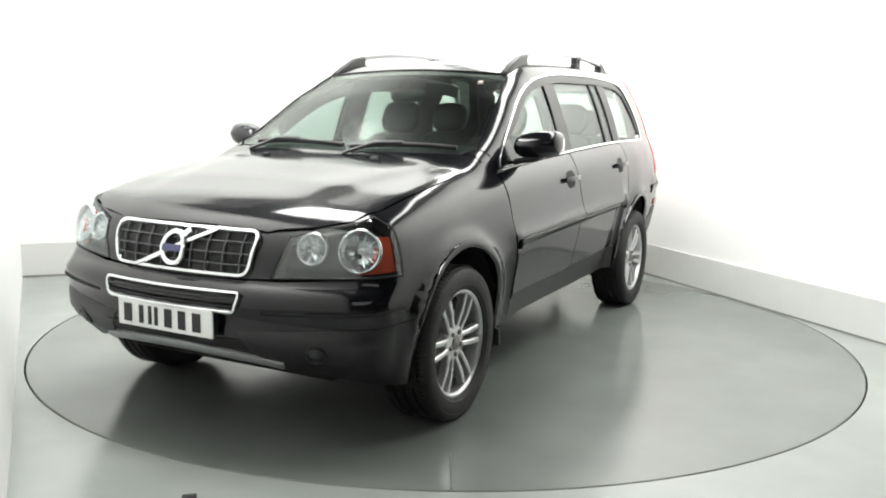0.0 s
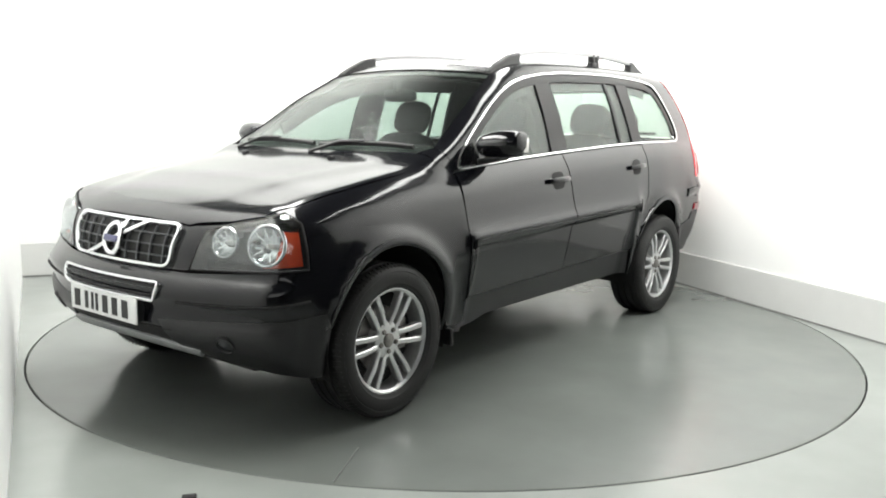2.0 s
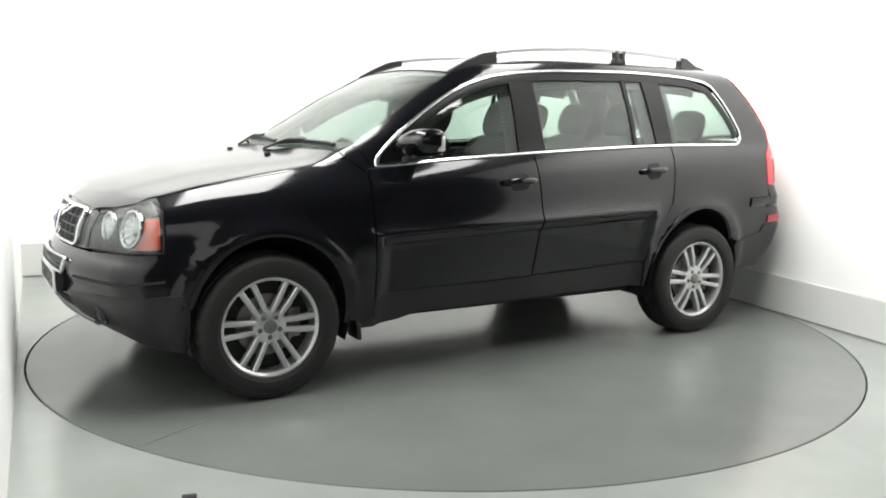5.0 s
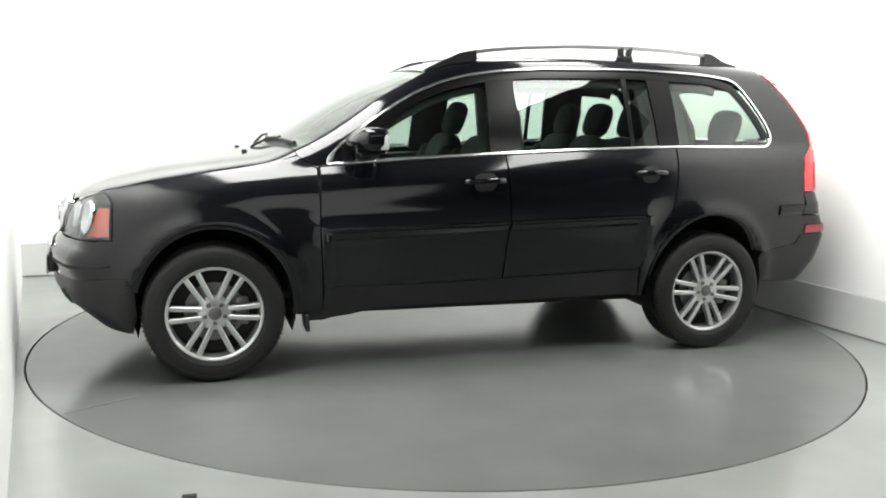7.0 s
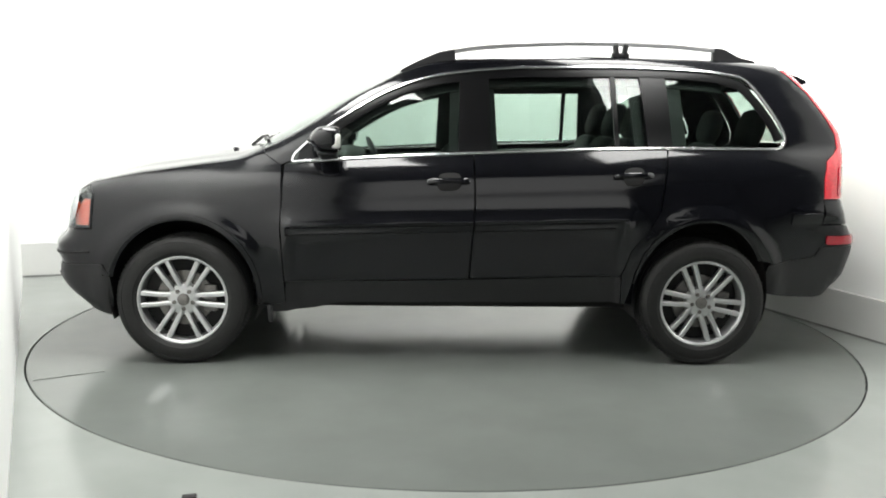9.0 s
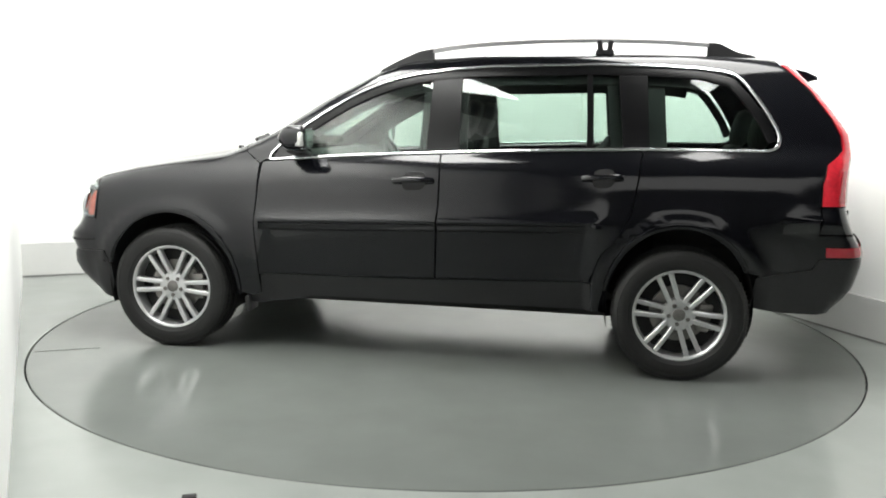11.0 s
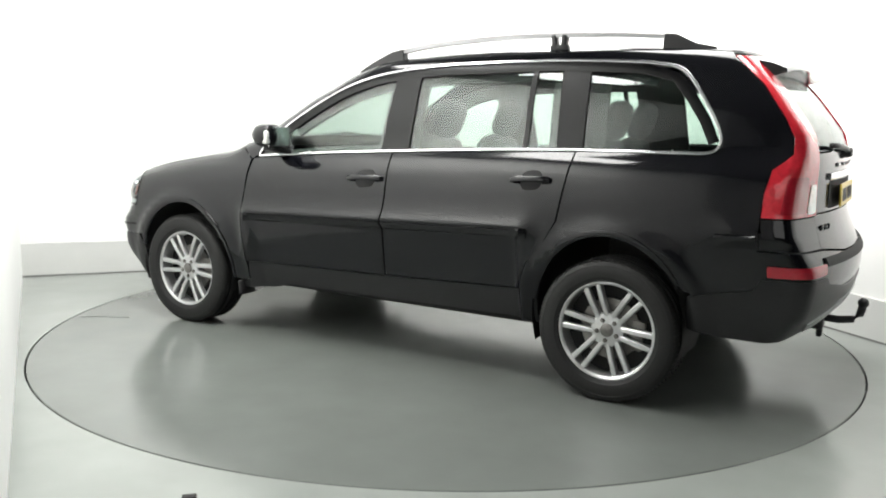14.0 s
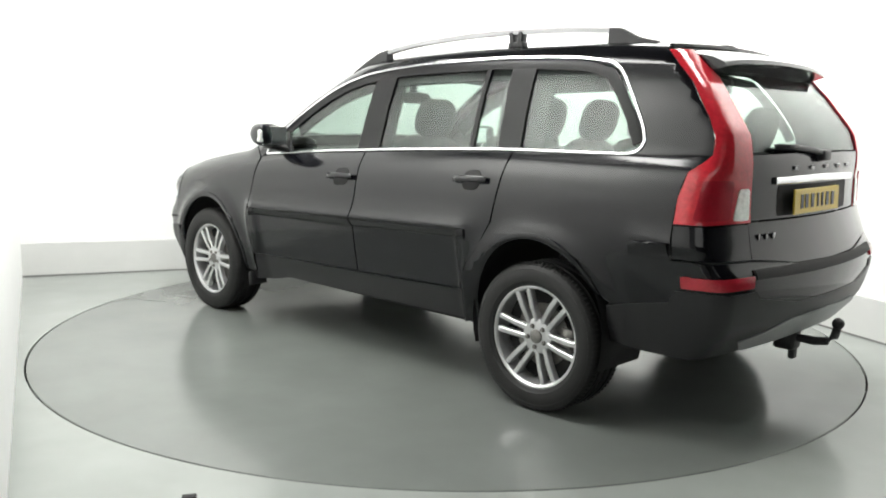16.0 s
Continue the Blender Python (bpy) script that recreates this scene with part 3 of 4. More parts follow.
# tail: lamps, tailgate, bumper
tg = [(-1.965, 0.0, 1.62), (-1.95, 0.45, 1.61), (-2.05, 0.51, 1.545), (-2.145, 0.542, 1.415), (-2.225, 0.562, 1.30), (-2.26, 0.578, 1.187), (-2.27, 0.595, 0.945), (-2.285, 0.60, 0.79), (-2.34, 0.3, 0.765), (-2.36, 0.0, 0.76)]


def ring(way, pts):
    p = [flat(way, q) for q in pts]
    return p + [(-a, z) for a, z in p[-2:0:-1]]


panel("tailgate", "tail", ring("tail", [(-2.27, 0.0, 1.225), (-2.25, 0.3, 1.225), (-2.245, 0.568, 1.22), (-2.262, 0.578, 1.187), (-2.272, 0.583, 0.952), (-2.31, 0.3, 0.952), (-2.33, 0.0, 0.952)]), PAINT, car, h=0.05)
panel("lower_tailgate", "tail", ring("tail", [(-2.33, 0.0, 0.944), (-2.31, 0.3, 0.944), (-2.27, 0.595, 0.944), (-2.285, 0.60, 0.80), (-2.34, 0.3, 0.768), (-2.36, 0.0, 0.763)]), PAINT, car, h=0.05)
panel("rear_window", "tail", ring("tail", [(-2.0, 0.0, 1.575), (-2.03, 0.50, 1.565)] + tg[2:5] + [(-2.245, 0.566, 1.23), (-2.25, 0.3, 1.233), (-2.27, 0.0, 1.233)]), PANE, car, off=-0.004, thick=0.005, h=0.1)
panel("rear_header", "tail", ring("tail", [(-1.90, 0.0, 1.65), (-1.89, 0.45, 1.645), (-1.98, 0.48, 1.60), (-2.03, 0.495, 1.57), (-2.0, 0.0, 1.58)]), PAINT, car, h=0.05)
rb = [(-2.36, 0.0, 0.755), (-2.34, 0.3, 0.76), (-2.285, 0.60, 0.79), sd(-2.15, 0.795), sd(-2.085, 0.793), sd(-2.012, 0.70), sd(-1.893, 0.62), sd(-1.80, 0.565), sd(-1.785, 0.40), sd(-1.95, 0.375), sd(-2.118, 0.37), (-2.25, 0.60, 0.39), (-2.29, 0.3, 0.40), (-2.3, 0.0, 0.40)]
panel("rear_bumper", "tail", ring("tail", rb), PAINT, car, h=0.05)
for sign in (1, -1):
    outer_ = [sd(-1.89, 1.652), sd(-2.035, 1.52), sd(-2.14, 1.375), sd(-2.185, 1.29), sd(-2.19, 1.22), sd(-2.165, 1.19), sd(-2.115, 1.15), sd(-2.095, 1.05), sd(-2.092, 0.943)]
    inner_ = [(-2.28, 0.59, 0.943), (-2.262, 0.585, 1.187), (-2.23, 0.57, 1.30), (-2.15, 0.55, 1.415), (-2.055, 0.52, 1.54), (-1.915, 0.50, 1.655)]
    lampo = panel("tail_lamp", "tail", [flat("tail", p) for p in outer_ + inner_], RED, car, off=0.004, thick=0.007, h=0.04, sign=sign, label="tall red tail lamp beside the tailgate")
    panel("lamp_backing", "tail", [flat("tail", p) for p in outer_ + inner_], SATIN, car, off=-0.004, thick=0.016, h=0.06, sign=sign)
    panel("reversing_lens", "tail", rounded([flat("tail", p) for p in ((-2.255, 0.70, 0.955), (-2.27, 0.60, 0.955), (-2.262, 0.60, 1.085), (-2.25, 0.66, 1.085))], 0.015), CLEARLAMP, lampo, off=0.008, thick=0.01, h=0.04, sign=sign, label="clear reversing lamp")
    panel("brake_lens", "tail", rounded([flat("tail", p) for p in ((-2.16, 0.86, 0.96), (-2.25, 0.72, 0.96), (-2.245, 0.70, 1.12), (-2.17, 0.81, 1.12))], 0.02), DEEPRED, lampo, off=0.008, thick=0.01, h=0.04, sign=sign, label="darker red brake lens")
    panel("corner_panel", "tail", [flat("tail", p) for p in (sd(-2.09, 0.937), sd(-2.092, 0.802), sd(-2.15, 0.803), (-2.285, 0.605, 0.80), (-2.275, 0.60, 0.937))], PAINT, car, h=0.04, sign=sign)

# ---- under the skin ----
bm = bmesh.new()
box(bm, 3.2, 1.36, 0.06, pose(0.1, 0, 0.30), 0.02)
box(bm, 1.0, 1.2, 0.10, pose(1.45, 0, 0.30), 0.03)
box(bm, 0.6, 1.1, 0.10, pose(-1.80, 0, 0.44), 0.04)
box(bm, 2.4, 0.12, 0.10, pose(0.0, 0.1, 0.25), 0.04)
part("floor_pan", bm, DARK, car, "dark underbody", smooth=False)
bm = bmesh.new()
box(bm, 0.9, 1.05, 0.62, pose(1.55, 0, 0.66), 0.05)
box(bm, 0.05, 1.5, 0.75, pose(1.02, 0, 0.68))
part("bulkhead", bm, DARK, car, smooth=False)
for sign in (1, -1):
    for hx, (cx, cz, rx, rz) in ((1.4285, ARCH_F), (-1.4285, ARCH_R)):
        bm = bmesh.new()
        path = arc(cx, cz, rx + 0.015, rz + 0.015, -20, 200, 26)
        rows_ = [[bm.verts.new((x, sign * y, z)) for x, z in path] for y in (0.905, 0.56)]
        for i in range(len(path) - 1):
            bm.faces.new((rows_[0][i], rows_[0][i + 1], rows_[1][i + 1], rows_[1][i]))
        bm.faces.new(rows_[1])
        bmesh.ops.recalc_face_normals(bm, faces=bm.faces[:])
        part("arch_liner", bm, DARK, car)
        # lip round the arch
        lip = arc(cx, cz, rx + 0.012, rz + 0.012, 188 if hx > 0 else 152, 13 if hx > 0 else 8, 30)
        strip("arch_lip", "side", lip, PAINT, car, 0.03, 0.012, 0.0, closed=False, sign=sign)
    belt = [(x, float(ZLOW(x)) - 0.02) for x in np.linspace(0.9, -1.85, 20)]
    panel("door_lining", "side", belt + [(-1.9, 0.85), (-1.2, 0.85), (-0.98, 0.62), (-0.98, 0.34), (0.9, 0.31)], DASH, car, off=-0.055, thick=0.02, h=0.12, sign=sign, label="dark inner door lining")
    # inner pillar trims and the lining along the roof's edge
    for a, b in (((0.0, -0.01), (-0.27, -0.25)), ((-1.04, -1.0), (-1.33, -1.30))):
        panel("pillar_lining", "side", between(a, b, 0.0), DASH, car, off=-0.05, thick=0.02, h=0.12, sign=sign, label="charcoal inner pillar trim")
    edge_in = [(x, float(ZTOP(x)) - 0.045) for x in np.linspace(0.62, -1.55, 26)]
    strip("roof_lining", "side", edge_in, DASH, car, 0.09, 0.02, -0.05, closed=False, sign=sign, label="dark lining along the roof edge")
    bm = bmesh.new()
    box(bm, 0.025, 0.13, 0.09, pose(0.965, sign * 0.84, 0.275, 0, 6, 0), 0.008)
    part("mud_flap", bm, SATIN, car)
inner = [(x, y * 0.97) for x, y in rf]
panel("headlining", "top", inner + [(x, -y) for x, y in inner[-2:0:-1]], LINING, car, off=-0.022, thick=0.012, h=0.12, label="pale grey headlining")

# ---- wheels ----
def spoke(bm, ang, off0, off1, r0, r1, w0, w1, z0, z1, deep):
    m = Matrix.Rotation(radians(ang), 4, "Z")
    vs = []
    for r, o, w, z in ((r0, off0, w0, z0), ((r0 + r1) / 2, (off0 + off1) / 2, (w0 + w1) / 2, (z0 + z1) / 2 + 0.006), (r1, off1, w1, z1)):
        vs.append([bm.verts.new(m @ Vector((r, o + k * w / 2, zz))) for k, zz in ((-1, z - deep), (-1, z - 0.004), (-0.6, z), (0.6, z), (1, z - 0.004), (1, z - deep))])
    for a, b in zip(vs, vs[1:]):
        for k in range(6):
            bm.faces.new((a[k], b[k], b[(k + 1) % 6], a[(k + 1) % 6]))
    bm.faces.new(vs[0])
    bm.faces.new(vs[-1][::-1])


def wheel_thing():
    bm = bmesh.new()
    lathe(bm, [(0.222, -0.10), (0.222, 0.075), (0.226, 0.092), (0.236, 0.100), (0.243, 0.100), (0.245, 0.092), (0.240, 0.085), (0.236, -0.10)], n=64, closed=True)
    lathe(bm, [(0.0001, 0.079), (0.066, 0.079), (0.082, 0.074), (0.088, 0.06), (0.086, 0.03), (0.0001, 0.03)], n=48)
    bmesh.ops.recalc_face_normals(bm, faces=bm.faces[:])
    w = soften(part("wheel", bm, SILVER, None, "silver alloy wheel with six pairs of spokes"), 35)
    for k in range(6):
        for s in (-1, 1):
            bm = bmesh.new()
            spoke(bm, 60 * k, s * 0.0215, s * 0.034, 0.062, 0.230, 0.024, 0.027, 0.078, 0.090, 0.035)
            bmesh.ops.recalc_face_normals(bm, faces=bm.faces[:])
            soften(part("spoke", bm, SILVER, w), 35)
    bm = bmesh.new()
    prof = [(0.237, -0.095), (0.245, -0.108), (0.275, -0.118), (0.31, -0.119), (0.335, -0.112), (0.347, -0.098), (0.350, -0.075)]
    for g in (-0.05, 0.0, 0.05):
        prof += [(0.3505, g - 0.009), (0.342, g - 0.007), (0.342, g + 0.007), (0.3505, g + 0.009)]
    prof += [(0.350, 0.075), (0.347, 0.098), (0.335, 0.112), (0.318, 0.1185), (0.316, 0.1170), (0.312, 0.1190), (0.28, 0.119), (0.262, 0.1155), (0.259, 0.112), (0.247, 0.108), (0.240, 0.098), (0.232, 0.09), (0.232, -0.09)]
    lathe(bm, prof, n=80, closed=True)
    bmesh.ops.recalc_face_normals(bm, faces=bm.faces[:])
    soften(part("tyre", bm, RUBBER, w, "black rubber tyre"), 35)
    bm = bmesh.new()
    for k in range(90):
        a = 4.0 * k
        for s in (-1, 1):
            box(bm, 0.012, 0.006, 0.036, Matrix.Rotation(radians(a), 4, "Z") @ pose(0.343, 0, s * 0.094, 0, -s * 30, 0))
    tagged(part("tread", bm, RUBBER, w, smooth=False), kind="stuff")
    bm = bmesh.new()
    lathe(bm, [(0.0001, 0.03), (0.15, 0.03), (0.15, 0.014), (0.0001, 0.014)], n=40)
    box(bm, 0.07, 0.15, 0.03, pose(-0.135, 0, 0.025), 0.01)
    bmesh.ops.recalc_face_normals(bm, faces=bm.faces[:])
    soften(part("brake_disc", bm, STEEL, w, "dull steel brake disc"))
    # dark disc stands in for the shade between the spokes
    bm = bmesh.new()
    lathe(bm, [(0.221, 0.012), (0.0001, 0.012)], n=40)
    part("wheel_gap_shade", bm, DARK, w)
    bm = bmesh.new()
    lathe(bm, [(0.033, 0.075), (0.033, 0.083), (0.028, 0.086), (0.0001, 0.086)], n=28)
    soften(part("centre_cap", bm, STEEL, w))
    for k in range(5):
        bm = bmesh.new()
        m = Matrix.Rotation(radians(72 * k + 18), 4, "Z") @ pose(0.052, 0, 0)
        lathe(bm, [(0.0125, 0.070), (0.0125, 0.082), (0.009, 0.088), (0.0001, 0.088)], m, n=6)
        part("lug_nut", bm, STEEL, w, smooth=False)
    return w


first = wheel_thing()
first.parent = car
first.matrix_basis = pose(1.4285, 0.815, 0.3505, -90, 0, 0)
copy_thing(first, pose(-1.4285, 0.815, 0.3505, -90, 0, 0) @ pose(0, 0, 0, 0, 0, -8))
copy_thing(first, pose(1.4285, -0.815, 0.3505, 90, 0, 0) @ pose(0, 0, 0, 0, 0, 24))
copy_thing(first, pose(-1.4285, -0.815, 0.3505, 90, 0, 0) @ pose(0, 0, 0, 0, 0, 40))


# ---- nose ----
def mirrored(p):
    return p + [(-a, z) for a, z in p[::-1]]


GR = rounded([(-0.385, 0.882), (0.385, 0.882), (0.352, 0.714), (-0.352, 0.714)], 0.045, 5)
grille = panel("grille", "front", GR, DARK, car, off=0.004, thick=0.012, h=0.08, label="black lattice grille in a chrome frame")
strip("grille_frame", "front", GR, CHROME, grille, 0.018, 0.022, 0.012, step=0.02, label="chrome frame")
for k in range(-4, 5):
    y = 0.078 * k
    strip("grille_bar", "front", [(y, 0.728), (y * 1.03, 0.870)], LATTICE, grille, 0.007, 0.012, 0.010, closed=False, step=0.05)
for z in (0.757, 0.799, 0.841):
    strip("grille_bar", "front", [(-0.36, z), (0.36, z)], LATTICE, grille, 0.006, 0.012, 0.009, closed=False, step=0.05)
strip("grille_sash", "front", [(-0.215, 0.718), (0.19, 0.880)], CHROME, grille, 0.019, 0.016, 0.018, closed=False, step=0.04, label="slanting chrome bar")
strip("badge_ring", "front", [(0.055 * math.cos(a), 0.797 + 0.057 * math.sin(a)) for a in np.linspace(0, 2 * math.pi, 29)[:-1]], CHROME, grille, 0.022, 0.02, 0.028, step=0.1, label="round chrome badge")
panel("badge_plate", "front", rounded([(-0.047, 0.787), (0.047, 0.787), (0.047, 0.808), (-0.047, 0.808)], 0.006), BADGE, grille, off=0.042, thick=0.02, h=0.05, label="dark blue badge plate")
strip("badge_arrow", "front", [(0.042, 0.846), (0.066, 0.866)], CHROME, grille, 0.028, 0.014, 0.028, closed=False, step=0.05)

SL = rounded([(-0.362, 0.652), (0.362, 0.652), (0.34, 0.586), (-0.34, 0.586)], 0.02, 4)
slot = panel("lower_grille", "front", SL, DARK, car, off=0.003, thick=0.012, h=0.08, label="slim lower grille in a chrome frame")
strip("lower_grille_frame", "front", SL, CHROME, slot, 0.014, 0.018, 0.008, step=0.02, label="chrome frame")
for z in (0.607, 0.63):
    strip("slat", "front", [(-0.335, z), (0.335, z)], SATIN, slot, 0.006, 0.012, 0.008, closed=False, step=0.06)

bm = bmesh.new()
box(bm, 0.008, 0.52, 0.112, pose(2.287, 0, 0.525), 0.003)
pl = part("front_plate", bm, PLATE_W, car, "white front number plate with black marks", smooth=False)
for k, w in ((-2.6, 0.055), (-1.62, 0.03), (-1.0, 0.022), (-0.55, 0.022), (0.3, 0.05), (1.25, 0.05), (2.25, 0.055)):
    bm = bmesh.new()
    box(bm, 0.003, w * 0.78, 0.076, pose(2.2925, k * 0.078, 0.525))
    part("plate_mark", bm, INK, pl, smooth=False)
bm = bmesh.new()
box(bm, 0.05, 0.50, 0.10, pose(2.258, 0, 0.525), 0.01)
part("plate_bracket", bm, SATIN, car)

# dark lower air inlet, grey lower cladding, silver skid strip, fog lamps
# flat dark patch in place of the inlet's shaded depth
panel("air_inlet_shade", "front", [(-0.40, 0.466), (0.40, 0.466), (0.46, 0.425), (-0.46, 0.425)], DARK, car, off=0.003, thick=0.01, h=0.08)
strip("skid_strip", "nose", [(a, 0.412 - 0.13 * a * a) for a in np.linspace(-0.62, 0.62, 25)], SKID, car, 0.05, 0.03, 0.0, closed=False, label="silver skid strip under the bumper")
for sign in (1, -1):
    c = [(0.40, 0.50), (0.65, 0.515), (0.95, 0.535), (AN(0.91, 0.385), 0.545), (AN(0.91, 0.358), 0.475), (AN(0.86, 0.345), 0.36), (AN(0.84, 0.36), 0.268), (0.95, 0.29), (0.78, 0.33), (0.55, 0.375), (0.47, 0.42)]
    panel("bumper_cladding", "nose", c, CLAD, car, off=0.005, thick=0.012, h=0.05, sign=sign, label="dark grey lower bumper cladding")
    # raised dark strip drawn for the shade in a groove
    strip("bumper_groove_shade", "nose", [(0.52, 0.583), (0.75, 0.588), (1.0, 0.60), (1.1, 0.606)], DARK, car, 0.012, 0.006, 0.0, closed=False, sign=sign)
    P, N = on_skin("nose", [(0.755, 0.425)], 0.004, sign)
    m = Matrix.Translation(P[0]) @ Vector(N[0]).to_track_quat("Z", "Y").to_matrix().to_4x4()
    bm = bmesh.new()
    lathe(bm, [(0.046, -0.01), (0.046, 0.006), (0.038, 0.008), (0.034, 0.002), (0.0001, -0.006)], m, n=28)
    fog = soften(part("fog_lamp", bm, SATIN, car, "round fog lamp in the bumper"))
    bm = bmesh.new()
    lathe(bm, [(0.034, 0.003), (0.025, 0.009), (0.0001, 0.012)], m, n=28)
    part("fog_lens", bm, HOUSING, fog)
    # head lamps
    hl = [(2.160, 0.455, 0.714), (2.141, 0.487, 0.810), (2.112, 0.505, 0.872), tp(2.054, 0.61), tp(1.99, 0.73), tp(1.93, 0.775), sd(1.90, 0.915), sd(1.905, 0.80), sd(1.91, 0.735), sd(1.972, 0.735), (2.059, 0.764, 0.728)]
    H = [flat("nose", p) for p in hl]
    head = panel("headlamp", "nose", H, HOUSING, car, off=-0.055, h=0.05, sign=sign, skirt=-0.003, label="clear headlamp with twin round reflectors")
    panel("headlamp_lens", "nose", H, LENS, head, off=0.003, thick=0.003, h=0.05, sign=sign, label="clear plastic lens")
    strip("headlamp_seal", "nose", H, SATIN, head, 0.008, 0.008, 0.0, sign=sign, step=0.04)
    for ph, zz, rr_ in ((0.742, 0.838, 0.062), (0.925, 0.836, 0.084)):
        P, N = on_skin("nose", [(ph, zz)], -0.014, sign)
        d = Vector(N[0])
        d = (d + Vector((0.55, 0, 0))).normalized()
        m = Matrix.Translation(P[0]) @ d.to_track_quat("Z", "Y").to_matrix().to_4x4()
        bm = bmesh.new()
        lathe(bm, [(rr_ + 0.004, -0.012), (rr_ + 0.003, 0.004), (rr_ - 0.004, 0.005), (rr_ - 0.008, -0.004), (rr_ * 0.8, -0.02), (rr_ * 0.55, -0.034), (rr_ * 0.25, -0.041), (0.0001, -0.042)], m, n=36)
        ref = part("reflector", bm, REFLECTOR, head, "bright round reflector")
        bm = bmesh.new()
        for k in range(10):
            a = 36 * k
            box(bm, rr_ * 0.42, 0.004, 0.010, m @ Matrix.Rotation(radians(a), 4, "Z") @ pose(rr_ * 0.62, 0, -0.018, 0, -28, 0))
        part("reflector_facet", bm, CHROME, ref, smooth=False)
        bm = bmesh.new()
        lathe(bm, [(0.012, -0.042), (0.012, -0.016), (0.007, -0.008), (0.0001, -0.006)], m, n=16)
        part("bulb", bm, CLEARLAMP, ref)
    # amber end of the lamp
    am = [flat("nose", p) for p in ((1.99, 0.845, 0.895), sd(1.915, 0.89), sd(1.92, 0.75), sd(1.975, 0.748), (2.055, 0.766, 0.742), (2.02, 0.81, 0.77))]
    panel("turn_signal", "nose", am, AMBER, head, off=-0.022, thick=0.02, h=0.04, sign=sign, label="amber turn signal")

# washer jets, wipers
for y in (-0.33, 0.33):
    P = tp(1.235, y)
    bm = bmesh.new()
    box(bm, 0.03, 0.03, 0.016, pose(P[0], P[1], P[2] + 0.006), 0.005)
    part("washer_jet", bm, SATIN, car)
for y0, x0, y1, x1 in ((-0.55, 1.02, 0.05, 1.075), (0.10, 1.085, 0.66, 0.985)):
    pts = [tp(x0 + (x1 - x0) * k / 8 + 0.01, y0 + (y1 - y0) * k / 8) for k in range(9)]
    bm = bmesh.new()
    sweep(bm, [Vector(p) + Vector((0, 0, 0.008)) for p in pts], [(0.4, 0, 1)] * 9, 0.018, 0.02)
    q = tp(x0 + 0.09, y0)
    sweep(bm, [Vector(q) + Vector((0, 0, 0.006)), Vector(pts[2]) + Vector((0.02, 0, 0.02)), Vector(pts[4]) + Vector((0, 0, 0.02))], [(0.4, 0, 1)] * 3, 0.022, 0.014)
    bmesh.ops.recalc_face_normals(bm, faces=bm.faces[:])
    part("wiper", bm, SATIN, car, "black windscreen wiper", smooth=False)
for sign in (1, -1):
    panel("pillar_foot", "slant", fl("slant", [tp(1.015, 0.70), tp(0.94, 0.742), sd(0.865, 1.105), sd(0.905, 1.082), tp(0.995, 0.80)]), PAINT, car, off=-0.003, h=0.04, sign=sign)
cowl = [(1.122, 0.0), (1.108, 0.3), (1.06, 0.55), (1.01, 0.69), (1.005, 0.79)]
panel("scuttle", "top", [(x + 0.01, y) for x, y in cowl] + [(x - 0.10, y) for x, y in cowl[::-1]] + [(x - 0.10, -y) for x, y in cowl[1:]] + [(x + 0.01, -y) for x, y in cowl[:0:-1]], SATIN, car, off=-0.02, thick=0.01, h=0.06, label="black scuttle panel")

